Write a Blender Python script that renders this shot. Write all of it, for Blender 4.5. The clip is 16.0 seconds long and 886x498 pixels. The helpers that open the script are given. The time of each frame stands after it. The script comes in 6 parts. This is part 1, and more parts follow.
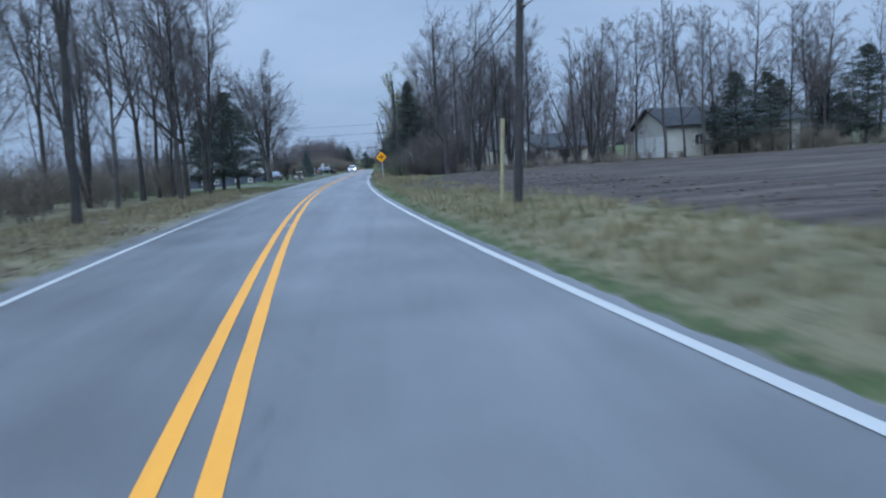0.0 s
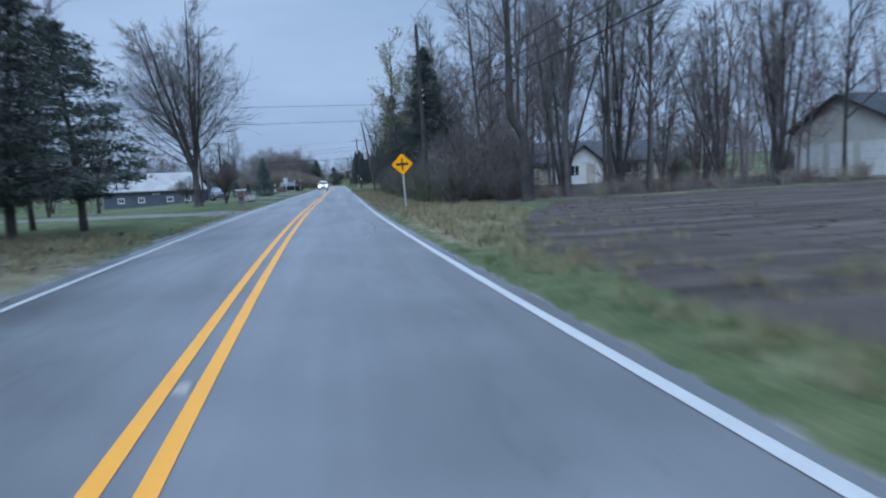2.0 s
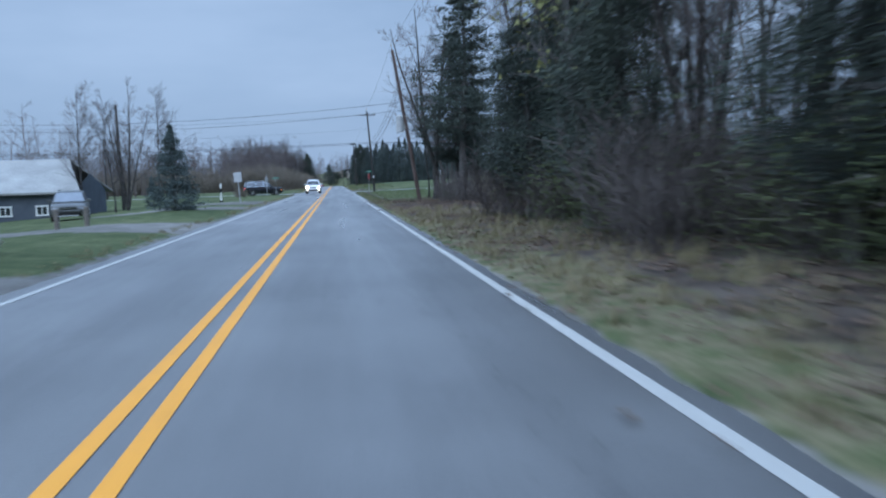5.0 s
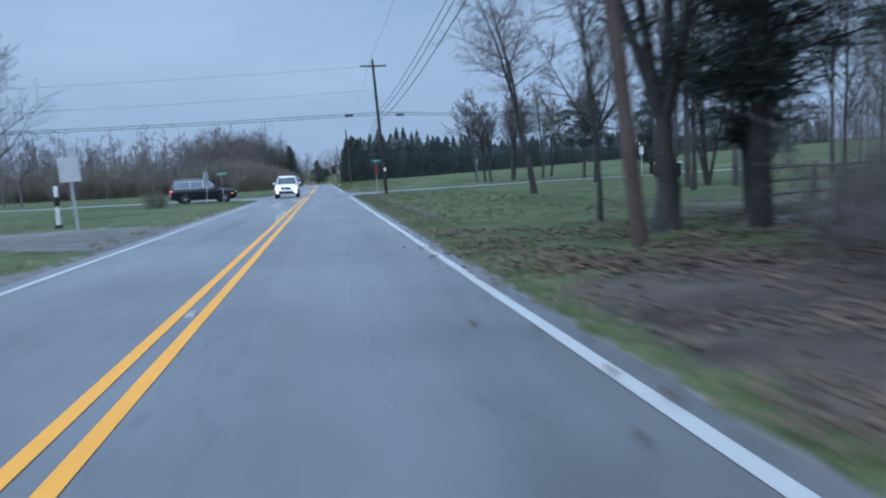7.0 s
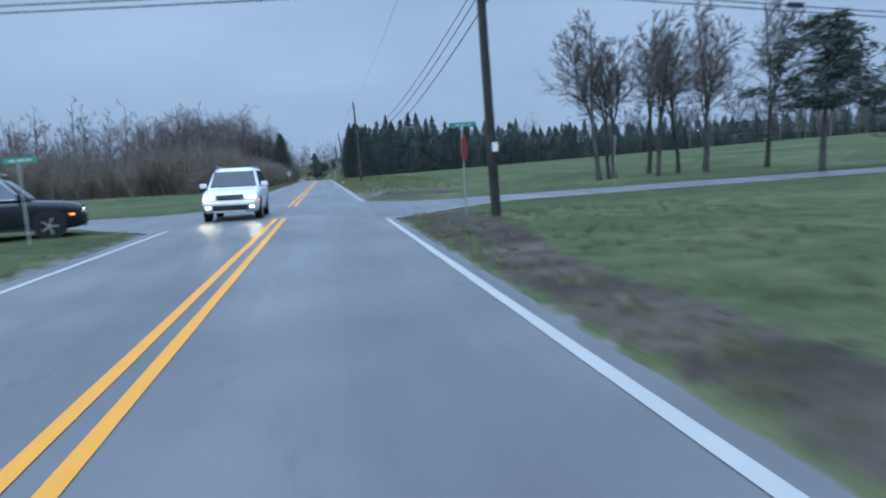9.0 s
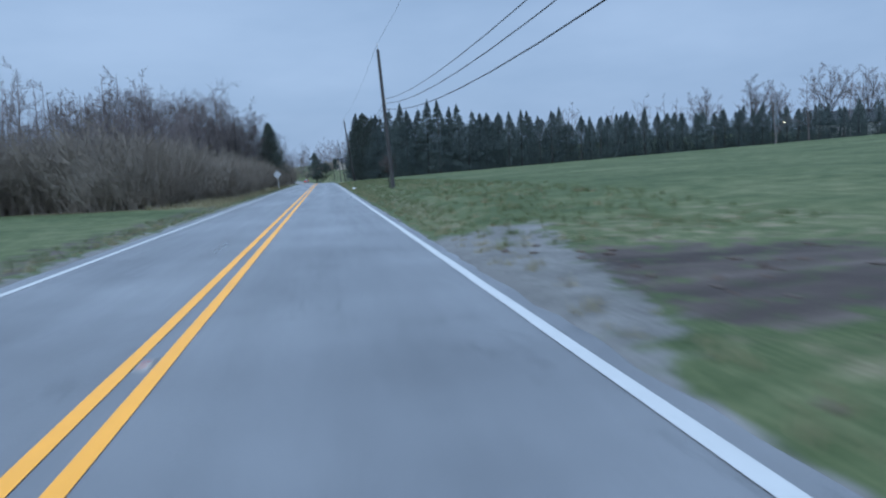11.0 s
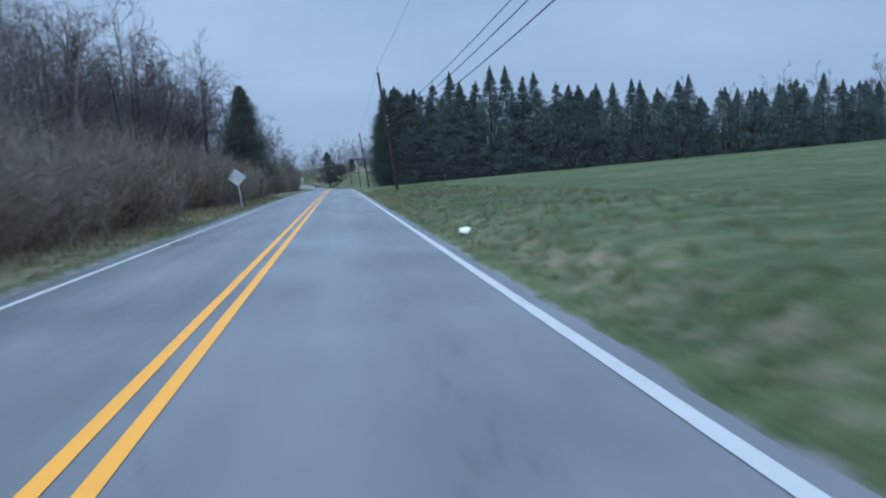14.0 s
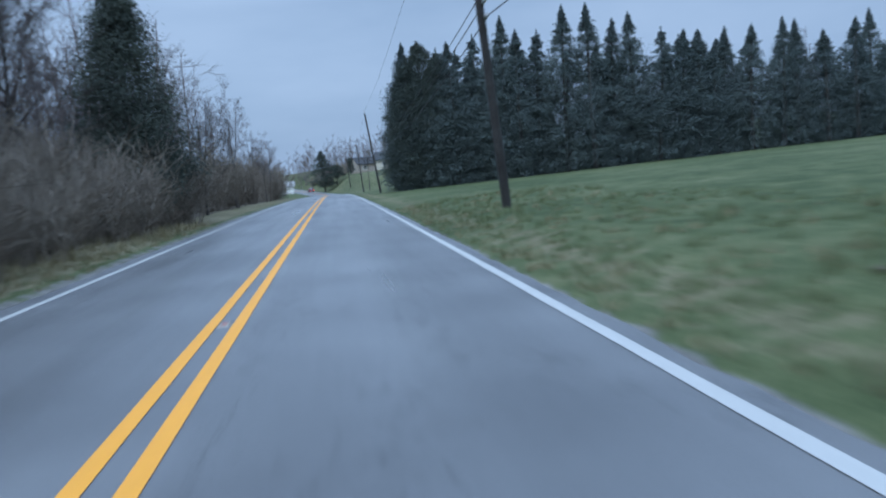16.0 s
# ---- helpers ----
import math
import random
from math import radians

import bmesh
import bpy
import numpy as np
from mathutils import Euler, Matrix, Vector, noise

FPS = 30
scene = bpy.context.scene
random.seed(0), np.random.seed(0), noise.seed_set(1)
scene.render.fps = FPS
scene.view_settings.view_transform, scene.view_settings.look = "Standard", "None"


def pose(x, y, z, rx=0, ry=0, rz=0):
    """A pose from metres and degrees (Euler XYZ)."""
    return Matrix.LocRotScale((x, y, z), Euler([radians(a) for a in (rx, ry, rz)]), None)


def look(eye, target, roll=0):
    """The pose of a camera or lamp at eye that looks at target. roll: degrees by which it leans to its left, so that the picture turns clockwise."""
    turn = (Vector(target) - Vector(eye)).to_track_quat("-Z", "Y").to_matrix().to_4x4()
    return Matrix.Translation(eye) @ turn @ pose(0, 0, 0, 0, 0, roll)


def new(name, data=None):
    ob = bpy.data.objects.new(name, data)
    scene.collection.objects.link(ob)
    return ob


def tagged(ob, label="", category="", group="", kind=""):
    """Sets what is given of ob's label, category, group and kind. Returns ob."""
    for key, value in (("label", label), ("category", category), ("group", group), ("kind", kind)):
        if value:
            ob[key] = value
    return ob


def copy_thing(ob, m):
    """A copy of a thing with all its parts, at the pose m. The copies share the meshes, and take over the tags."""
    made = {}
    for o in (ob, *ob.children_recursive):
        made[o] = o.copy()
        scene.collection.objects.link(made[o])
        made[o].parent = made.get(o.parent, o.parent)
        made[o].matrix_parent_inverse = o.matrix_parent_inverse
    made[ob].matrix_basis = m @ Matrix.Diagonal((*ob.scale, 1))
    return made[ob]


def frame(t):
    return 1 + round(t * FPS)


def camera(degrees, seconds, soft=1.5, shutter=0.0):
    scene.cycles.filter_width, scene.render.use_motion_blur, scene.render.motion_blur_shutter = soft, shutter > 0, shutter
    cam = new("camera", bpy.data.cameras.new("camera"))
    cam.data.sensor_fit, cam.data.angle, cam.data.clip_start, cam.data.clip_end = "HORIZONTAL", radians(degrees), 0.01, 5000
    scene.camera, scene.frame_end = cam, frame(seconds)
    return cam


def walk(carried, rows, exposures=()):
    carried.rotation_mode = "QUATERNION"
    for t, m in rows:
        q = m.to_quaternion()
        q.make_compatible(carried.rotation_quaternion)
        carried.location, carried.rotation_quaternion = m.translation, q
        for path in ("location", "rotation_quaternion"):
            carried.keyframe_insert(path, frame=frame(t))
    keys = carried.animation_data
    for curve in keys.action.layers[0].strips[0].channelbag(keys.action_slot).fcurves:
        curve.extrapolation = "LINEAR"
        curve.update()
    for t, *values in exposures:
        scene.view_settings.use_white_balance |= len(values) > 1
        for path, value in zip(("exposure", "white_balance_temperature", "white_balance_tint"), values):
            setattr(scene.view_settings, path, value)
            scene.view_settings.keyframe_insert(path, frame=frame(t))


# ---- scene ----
# ---------------------------------------------------------------- camera and its drive
FOV = 60.41
PATH = [
    (0, 4.163, 6.655, 1.384, -5.119, -6.536, 3.334),
    (0.5, 3.484, 16.237, 1.411, -5.924, -6.395, 3.753),
    (1, 2.825, 25.785, 1.430, -6.652, -6.132, 3.392),
    (1.5, 2.316, 35.342, 1.447, -7.260, -5.736, 3.068),
    (2, 1.868, 45.131, 1.461, -7.679, -5.339, 2.334),
    (2.5, 1.529, 54.990, 1.421, -7.815, -5.013, 2.145),
    (3, 1.321, 64.866, 1.432, -7.943, -5.006, 2.128),
    (3.5, 1.249, 74.625, 1.430, -7.715, -5.002, 2.816),
    (4, 1.167, 83.955, 1.426, -7.692, -5.032, 2.103),
    (6.5, 1.478, 130.720, 1.387, -8.676, -5.621, 2.242),
    (7, 1.476, 140.125, 1.363, -8.859, -5.642, 2.667),
    (7.5, 1.430, 149.522, 1.391, -8.934, -5.837, 2.816),
    (8, 1.479, 158.924, 1.381, -8.815, -6.119, 2.899),
    (10.5, 1.502, 205.994, 1.458, -9.184, -5.938, 2.720),
    (11, 1.477, 215.445, 1.415, -8.897, -5.956, 2.883),
    (11.5, 1.470, 224.836, 1.427, -8.765, -6.029, 2.693),
    (12, 1.465, 234.168, 1.408, -8.342, -5.965, 2.729),
    (12.5, 1.474, 243.498, 1.396, -8.107, -5.820, 2.902),
    (13, 1.456, 252.919, 1.430, -7.845, -5.848, 2.599),
    (13.5, 1.442, 262.136, 1.424, -7.765, -5.769, 2.744),
    (14, 1.433, 271.446, 1.428, -7.863, -5.698, 3.192),
    (14.5, 1.421, 281.018, 1.408, -7.881, -5.637, 3.690),
    (15, 1.328, 290.839, 1.435, -8.134, -5.714, 3.825),
    (15.5, 1.240, 300.892, 1.427, -8.247, -5.723, 4.033),
    (16, 1.232, 311.208, 1.377, -8.209, -5.679, 4.535),
]

cam = camera(FOV, 16.0, soft=2.1, shutter=0.45)
walk(cam, [(t, pose(x, y, z, 90 + pitch, roll, yaw)) for t, x, y, z, yaw, pitch, roll in PATH],
     exposures=[(0.0, 0.12, 6070, 8), (4.0, 0.14, 6050, 8), (6.5, 0.10, 6030, 7), (16.0, 0.12, 6030, 7)])

# ---------------------------------------------------------------- sky and light
world = bpy.data.worlds.new("overcast_evening")
scene.world = world
world.use_nodes = True
wn, wl = world.node_tree.nodes, world.node_tree.links
wn.clear()
w_out = wn.new("ShaderNodeOutputWorld")
w_bg = wn.new("ShaderNodeBackground")
w_sky = wn.new("ShaderNodeTexSky")
w_sky.sky_type = 'NISHITA'
w_sky.sun_disc = False
w_sky.sun_elevation = radians(6)
w_sky.sun_rotation = radians(140)
w_dim = wn.new("ShaderNodeMixRGB")
w_dim.blend_type = 'MULTIPLY'
w_dim.inputs[0].default_value = 1.0
w_dim.inputs[2].default_value = (0.10, 0.10, 0.10, 1)
w_tc = wn.new("ShaderNodeTexCoord")
w_map = wn.new("ShaderNodeMapping")
w_map.inputs["Scale"].default_value = (1.0, 1.0, 3.4)
w_noise = wn.new("ShaderNodeTexNoise")
w_noise.inputs["Scale"].default_value = 1.7
w_noise.inputs["Detail"].default_value = 6.0
w_noise.inputs["Roughness"].default_value = 0.52
w_ramp = wn.new("ShaderNodeValToRGB")
w_ramp.color_ramp.elements[0].position = 0.30
w_ramp.color_ramp.elements[0].color = (0.235, 0.345, 0.53, 1)
w_ramp.color_ramp.elements[1].position = 0.72
w_ramp.color_ramp.elements[1].color = (0.385, 0.505, 0.71, 1)
w_mix = wn.new("ShaderNodeMixRGB")
w_mix.inputs[0].default_value = 0.93
wl.new(w_tc.outputs["Generated"], w_map.inputs["Vector"])
wl.new(w_map.outputs["Vector"], w_noise.inputs["Vector"])
wl.new(w_noise.outputs["Fac"], w_ramp.inputs["Fac"])
wl.new(w_sky.outputs["Color"], w_dim.inputs[1])
wl.new(w_dim.outputs["Color"], w_mix.inputs[1])
wl.new(w_ramp.outputs["Color"], w_mix.inputs[2])
# an overcast sky grows brighter towards the zenith
w_sep = wn.new("ShaderNodeSeparateXYZ")
w_up = wn.new("ShaderNodeMapRange")
w_up.inputs["From Min"].default_value, w_up.inputs["From Max"].default_value = 0.22, 0.85
w_up.inputs["To Min"].default_value, w_up.inputs["To Max"].default_value = 1.0, 3.8
wl.new(w_tc.outputs["Generated"], w_sep.inputs["Vector"])
wl.new(w_sep.outputs["Z"], w_up.inputs["Value"])
wl.new(w_up.outputs["Result"], w_bg.inputs["Strength"])
wl.new(w_mix.outputs["Color"], w_bg.inputs["Color"])
wl.new(w_bg.outputs["Background"], w_out.inputs["Surface"])

sun = new("sun", bpy.data.lights.new("sun", 'SUN'))
sun.data.energy = 1.75
sun.data.angle = radians(60)
sun.data.color = (0.80, 0.90, 1.0)
sun.matrix_world = look((0, 0, 32), (18, 26, 0))

# ---------------------------------------------------------------- materials


def shader(name, stops, rough=0.8, scale=3.0, fine=40.0, bump=0.2, metal=0.0, island=0.0, coords="Object", spec=0.3, depth=0.02):
    """Two noises, one broad and one fine, through a ramp of base colours; the fine one also gives relief."""
    mat = bpy.data.materials.new(name)
    mat.use_nodes = True
    n, l = mat.node_tree.nodes, mat.node_tree.links
    b = n["Principled BSDF"]
    tc = n.new("ShaderNodeTexCoord")
    a, c = n.new("ShaderNodeTexNoise"), n.new("ShaderNodeTexNoise")
    a.inputs["Scale"].default_value, a.inputs["Detail"].default_value = scale, 5
    c.inputs["Scale"].default_value, c.inputs["Detail"].default_value = fine, 4
    l.new(tc.outputs[coords], a.inputs["Vector"])
    l.new(tc.outputs[coords], c.inputs["Vector"])
    m = n.new("ShaderNodeMath")
    m.operation = 'MULTIPLY_ADD'
    m.inputs[1].default_value = 0.45
    l.new(c.outputs["Fac"], m.inputs[0])
    k = n.new("ShaderNodeMath")
    k.operation = 'MULTIPLY'
    k.inputs[1].default_value = 0.55
    l.new(a.outputs["Fac"], k.inputs[0])
    l.new(k.outputs[0], m.inputs[2])
    last = m
    if island:
        info = n.new("ShaderNodeObjectInfo")
        s = n.new("ShaderNodeMath")
        s.operation = 'MULTIPLY_ADD'
        s.inputs[1].default_value = island
        l.new(info.outputs["Random"], s.inputs[0])
        l.new(m.outputs[0], s.inputs[2])
        o = n.new("ShaderNodeMath")
        o.operation = 'SUBTRACT'
        o.inputs[1].default_value = island / 2
        l.new(s.outputs[0], o.inputs[0])
        last = o
    r = n.new("ShaderNodeValToRGB")
    e = r.color_ramp.elements
    for i, col in enumerate(stops):
        p = 0.32 + 0.36 * i / max(1, len(stops) - 1)
        el = e[i] if i < 2 else e.new(p)
        el.position, el.color = p, (*col, 1)
    l.new(last.outputs[0], r.inputs["Fac"])
    l.new(r.outputs["Color"], b.inputs["Base Color"])
    b.inputs["Roughness"].default_value = rough
    b.inputs["Metallic"].default_value = metal
    b.inputs["Specular IOR Level"].default_value = spec
    if bump:
        bu = n.new("ShaderNodeBump")
        bu.inputs["Strength"].default_value, bu.inputs["Distance"].default_value = bump, depth
        l.new(c.outputs["Fac"], bu.inputs["Height"])
        l.new(bu.outputs["Normal"], b.inputs["Normal"])
    return mat


def lamp_glow(name, colour, strength):
    mat = bpy.data.materials.new(name)
    mat.use_nodes = True
    b = mat.node_tree.nodes["Principled BSDF"]
    b.inputs["Base Color"].default_value = (*colour, 1)
    b.inputs["Emission Color"].default_value = (*colour, 1)
    b.inputs["Emission Strength"].default_value = strength
    return mat


M_BARK = shader("bark", [(0.034, 0.032, 0.031), (0.06, 0.055, 0.052), (0.10, 0.093, 0.088)], 0.95, 1.2, 14, 0.6, island=0.25, depth=0.05)
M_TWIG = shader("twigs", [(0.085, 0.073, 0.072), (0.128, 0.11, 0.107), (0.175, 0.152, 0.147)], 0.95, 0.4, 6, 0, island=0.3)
# woodland twigs: paler than M_TWIG, with distance haze put into the base colour
M_HAZED_WOOD = shader("hazed_woodland_twigs", [(0.10, 0.083, 0.082), (0.15, 0.126, 0.123), (0.205, 0.175, 0.17)], 0.95, 0.4, 6, 0)
M_BRUSH = shader("brush_stems", [(0.145, 0.124, 0.101), (0.215, 0.185, 0.152), (0.28, 0.244, 0.203)], 0.95, 0.25, 3, 0)
M_BUD = shader("spring_leaves", [(0.05, 0.07, 0.03), (0.085, 0.105, 0.045), (0.12, 0.135, 0.06)], 0.8, 0.5, 5, 0)
M_WILLOW = shader("willow_leaves", [(0.15, 0.16, 0.06), (0.22, 0.22, 0.09), (0.27, 0.27, 0.12)], 0.8, 0.6, 5, 0)
M_SPRUCE = shader("spruce_needles", [(0.062, 0.08, 0.08), (0.086, 0.108, 0.106), (0.112, 0.138, 0.132)], 0.95, 0.5, 5, 0, island=0.2, spec=0.1)
M_CEDAR = shader("cedar_needles", [(0.046, 0.057, 0.052), (0.066, 0.08, 0.07), (0.09, 0.106, 0.088)], 0.95, 0.5, 5, 0, island=0.2, spec=0.1)
M_POLE = shader("creosoted_pole", [(0.027, 0.025, 0.025), (0.047, 0.044, 0.043), (0.085, 0.08, 0.078)], 0.9, 1.0, 20, 0.4)
M_POLE_RED = shader("weathered_reddish_pole", [(0.07, 0.048, 0.042), (0.115, 0.083, 0.075), (0.17, 0.13, 0.118)], 0.9, 1.0, 20, 0.4)
M_STEEL = shader("galvanised_steel", [(0.30, 0.31, 0.32), (0.42, 0.43, 0.44), (0.5, 0.5, 0.5)], 0.55, 3, 60, 0.05, metal=0.5)
M_SIGN_BACK = shader("sign_back_aluminium", [(0.36, 0.37, 0.38), (0.46, 0.47, 0.48), (0.55, 0.55, 0.55)], 0.6, 2, 30, 0.03, metal=0.15)
M_SIGN_YELLOW = shader("sign_yellow", [(0.86, 0.33, 0.0), (0.92, 0.37, 0.0), (0.95, 0.40, 0.0)], 0.55, 1.2, 25, 0, spec=0.12)
M_BLACK = shader("matt_black", [(0.012, 0.012, 0.013), (0.02, 0.02, 0.021), (0.03, 0.03, 0.03)], 0.6, 4, 40, 0)
M_WIRE = shader("cable_black", [(0.012, 0.012, 0.014), (0.02, 0.02, 0.022), (0.03, 0.03, 0.03)], 0.7, 1, 10, 0)
M_RED = shader("sign_red", [(0.28, 0.02, 0.02), (0.34, 0.03, 0.03), (0.4, 0.04, 0.04)], 0.5, 2, 20, 0)
M_GREEN_SIGN = shader("sign_green", [(0.03, 0.24, 0.16), (0.04, 0.29, 0.2), (0.06, 0.33, 0.23)], 0.5, 2, 20, 0)
M_WHITE = shader("white_paint", [(0.62, 0.62, 0.60), (0.74, 0.74, 0.72), (0.82, 0.82, 0.80)], 0.6, 1.5, 25, 0.05)
M_ROOF_DARK = shader("dark_shingles", [(0.03, 0.031, 0.034), (0.05, 0.051, 0.055), (0.08, 0.08, 0.085)], 0.9, 1.5, 18, 0.5)
M_ROOF_PALE = shader("pale_metal_roof", [(0.19, 0.185, 0.175), (0.28, 0.275, 0.265), (0.36, 0.355, 0.34)], 0.55, 0.6, 8, 0.1)
M_SIDING_BLUE = shader("slate_blue_siding", [(0.055, 0.065, 0.085), (0.075, 0.088, 0.11), (0.10, 0.115, 0.14)], 0.7, 1.0, 20, 0.1)
M_SIDING_CREAM = shader("cream_siding", [(0.40, 0.37, 0.30), (0.5, 0.46, 0.38), (0.58, 0.54, 0.45)], 0.7, 1.0, 20, 0.1)
M_SIDING_PALE = shader("pale_siding", [(0.44, 0.43, 0.39), (0.54, 0.53, 0.48), (0.62, 0.60, 0.55)], 0.7, 1.0, 20, 0.1)
M_BRICK = shader("pale_brick", [(0.28, 0.24, 0.20), (0.38, 0.33, 0.28), (0.45, 0.40, 0.35)], 0.9, 2.0, 12, 0.3)
M_ROCK = shader("field_stone", [(0.16, 0.14, 0.12), (0.27, 0.24, 0.21), (0.38, 0.35, 0.31)], 0.9, 2.0, 15, 0.5)
M_FENCE = shader("weathered_rail", [(0.10, 0.09, 0.08), (0.17, 0.15, 0.13), (0.24, 0.22, 0.20)], 0.9, 2.0, 20, 0.3)
M_GLASS = shader("window_glass", [(0.02, 0.024, 0.03), (0.03, 0.035, 0.04), (0.04, 0.045, 0.05)], 0.08, 1, 5, 0, spec=0.8)
M_CAR_GLASS = shader("car_window_glass", [(0.16, 0.175, 0.2), (0.2, 0.215, 0.24), (0.24, 0.255, 0.28)], 0.12, 1, 5, 0, metal=0.55, spec=0.8)
M_TYRE = shader("tyre_rubber", [(0.012, 0.012, 0.012), (0.02, 0.02, 0.02), (0.03, 0.03, 0.03)], 0.85, 4, 40, 0.1)
M_RIM = shader("alloy_rim", [(0.35, 0.35, 0.36), (0.5, 0.5, 0.51), (0.6, 0.6, 0.6)], 0.35, 3, 30, 0, metal=0.8)
M_CAR_WHITE = shader("white_car_paint", [(0.70, 0.70, 0.70), (0.76, 0.76, 0.76), (0.8, 0.8, 0.8)], 0.25, 1, 10, 0, spec=0.6)
M_CAR_BLACK = shader("black_car_paint", [(0.008, 0.009, 0.013), (0.012, 0.013, 0.018), (0.018, 0.02, 0.026)], 0.2, 1, 10, 0, spec=0.6)
M_CAR_RED = shader("dark_red_car_paint", [(0.12, 0.012, 0.014), (0.16, 0.016, 0.018), (0.2, 0.02, 0.022)], 0.3, 1, 10, 0, spec=0.6)
M_CAR_GREY = shader("grey_car_paint", [(0.07, 0.072, 0.076), (0.095, 0.098, 0.10), (0.12, 0.122, 0.126)], 0.35, 1, 10, 0, metal=0.3)
M_CHROME = shader("chrome", [(0.6, 0.6, 0.6), (0.7, 0.7, 0.7), (0.75, 0.75, 0.75)], 0.15, 2, 20, 0, metal=0.95)
M_HEADLIGHT = lamp_glow("headlight", (1.0, 0.84, 0.52), 220.0)
M_DRL = lamp_glow("daytime_lamp", (1.0, 0.95, 0.85), 5.0)
M_TAIL = lamp_glow("tail_light", (1.0, 0.06, 0.05), 3.5)
M_AMBER = lamp_glow("amber_marker", (1.0, 0.28, 0.04), 2.5)
M_WARM = lamp_glow("porch_lamp", (1.0, 0.72, 0.36), 9.0)
M_DRY = shader("dry_grass_blades", [(0.13, 0.115, 0.06), (0.22, 0.19, 0.11), (0.32, 0.27, 0.17)], 0.95, 0.4, 6, 0)
M_BLADE = shader("green_grass_blades", [(0.078, 0.096, 0.043), (0.118, 0.14, 0.064), (0.18, 0.19, 0.102)], 0.9, 0.4, 6, 0)
M_WATER = shader("puddle", [(0.09, 0.086, 0.08), (0.11, 0.105, 0.098), (0.13, 0.125, 0.116)], 0.06, 1, 7, 0.25, spec=0.9, depth=0.02)
M_LITTER = shader("fallen_leaves", [(0.07, 0.045, 0.033), (0.12, 0.08, 0.058), (0.2, 0.145, 0.105)], 0.9, 0.8, 9, 0)
M_CLOD = shader("soil_clods", [(0.04, 0.029, 0.023), (0.08, 0.058, 0.046), (0.13, 0.1, 0.08)], 0.95, 2, 12, 0.4)
M_BROWN_LEAF = shader("withered_leaves", [(0.06, 0.04, 0.028), (0.10, 0.066, 0.045), (0.14, 0.1, 0.07)], 0.9, 1, 9, 0)


def asphalt_material():
    """Grey worn asphalt, damp: broad stains, aggregate grain, darker wheel tracks, and thin wandering cracks."""
    mat = shader("worn_asphalt", [(0.075, 0.075, 0.077), (0.118, 0.118, 0.121), (0.165, 0.165, 0.166)], 0.55, 0.35, 70, 0.35, spec=0.5, depth=0.012)
    n, l = mat.node_tree.nodes, mat.node_tree.links
    b = n["Principled BSDF"]
    tc = n.new("ShaderNodeTexCoord")

    def noise_at(stretch, scale, detail):
        mp = n.new("ShaderNodeMapping")
        mp.inputs["Scale"].default_value = stretch
        ns = n.new("ShaderNodeTexNoise")
        ns.inputs["Scale"].default_value, ns.inputs["Detail"].default_value = scale, detail
        l.new(tc.outputs["Object"], mp.inputs["Vector"])
        l.new(mp.outputs["Vector"], ns.inputs["Vector"])
        return ns.outputs["Fac"]

    def spread(v, a, b2, lo, hi):
        mr = n.new("ShaderNodeMapRange")
        mr.inputs["From Min"].default_value, mr.inputs["From Max"].default_value = a, b2
        mr.inputs["To Min"].default_value, mr.inputs["To Max"].default_value = lo, hi
        l.new(v, mr.inputs["Value"])
        return mr.outputs["Result"]

    def times(u, v):
        m = n.new("ShaderNodeMath")
        m.operation = 'MULTIPLY'
        l.new(u, m.inputs[0])
        l.new(v, m.inputs[1])
        return m.outputs[0]

    streak = noise_at((0.9, 0.05, 1), 1.0, 4)
    l.new(spread(streak, 0.3, 0.7, 0.26, 0.52), b.inputs["Roughness"])
    patch = spread(noise_at((0.35, 0.12, 1), 1.0, 6), 0.35, 0.65, 0.84, 1.12)
    tracks = spread(noise_at((1.1, 0.012, 1), 1.0, 2), 0.35, 0.65, 0.9, 1.08)
    flecks = spread(noise_at((1, 1, 1), 26.0, 3), 0.30, 0.38, 0.72, 1.0)
    drops = spread(noise_at((1, 1, 1), 2.6, 2), 0.24, 0.29, 0.55, 1.0)
    wander = n.new("ShaderNodeTexVoronoi")
    wander.feature = 'DISTANCE_TO_EDGE'
    mp = n.new("ShaderNodeMapping")
    mp.inputs["Scale"].default_value = (0.30, 0.085, 1)
    shift = n.new("ShaderNodeMixRGB")
    shift.blend_type = 'LINEAR_LIGHT'
    shift.inputs[0].default_value = 0.22
    ns = n.new("ShaderNodeTexNoise")
    ns.inputs["Scale"].default_value, ns.inputs["Detail"].default_value = 1.6, 5
    l.new(tc.outputs["Object"], mp.inputs["Vector"])
    l.new(tc.outputs["Object"], ns.inputs["Vector"])
    l.new(mp.outputs["Vector"], shift.inputs[1])
    l.new(ns.outputs["Color"], shift.inputs[2])
    l.new(shift.outputs["Color"], wander.inputs["Vector"])
    wander.inputs["Scale"].default_value = 1.0
    cracks = spread(wander.outputs["Distance"], 0.0, 0.006, 0.5, 1.0)
    shade = times(times(times(patch, tracks), times(flecks, drops)), cracks)
    mix = n.new("ShaderNodeMixRGB")
    mix.blend_type = 'MULTIPLY'
    mix.inputs[0].default_value = 1.0
    l.new(b.inputs["Base Color"].links[0].from_socket, mix.inputs[1])
    l.new(shade, mix.inputs[2])
    l.new(mix.outputs["Color"], b.inputs["Base Color"])
    return mat


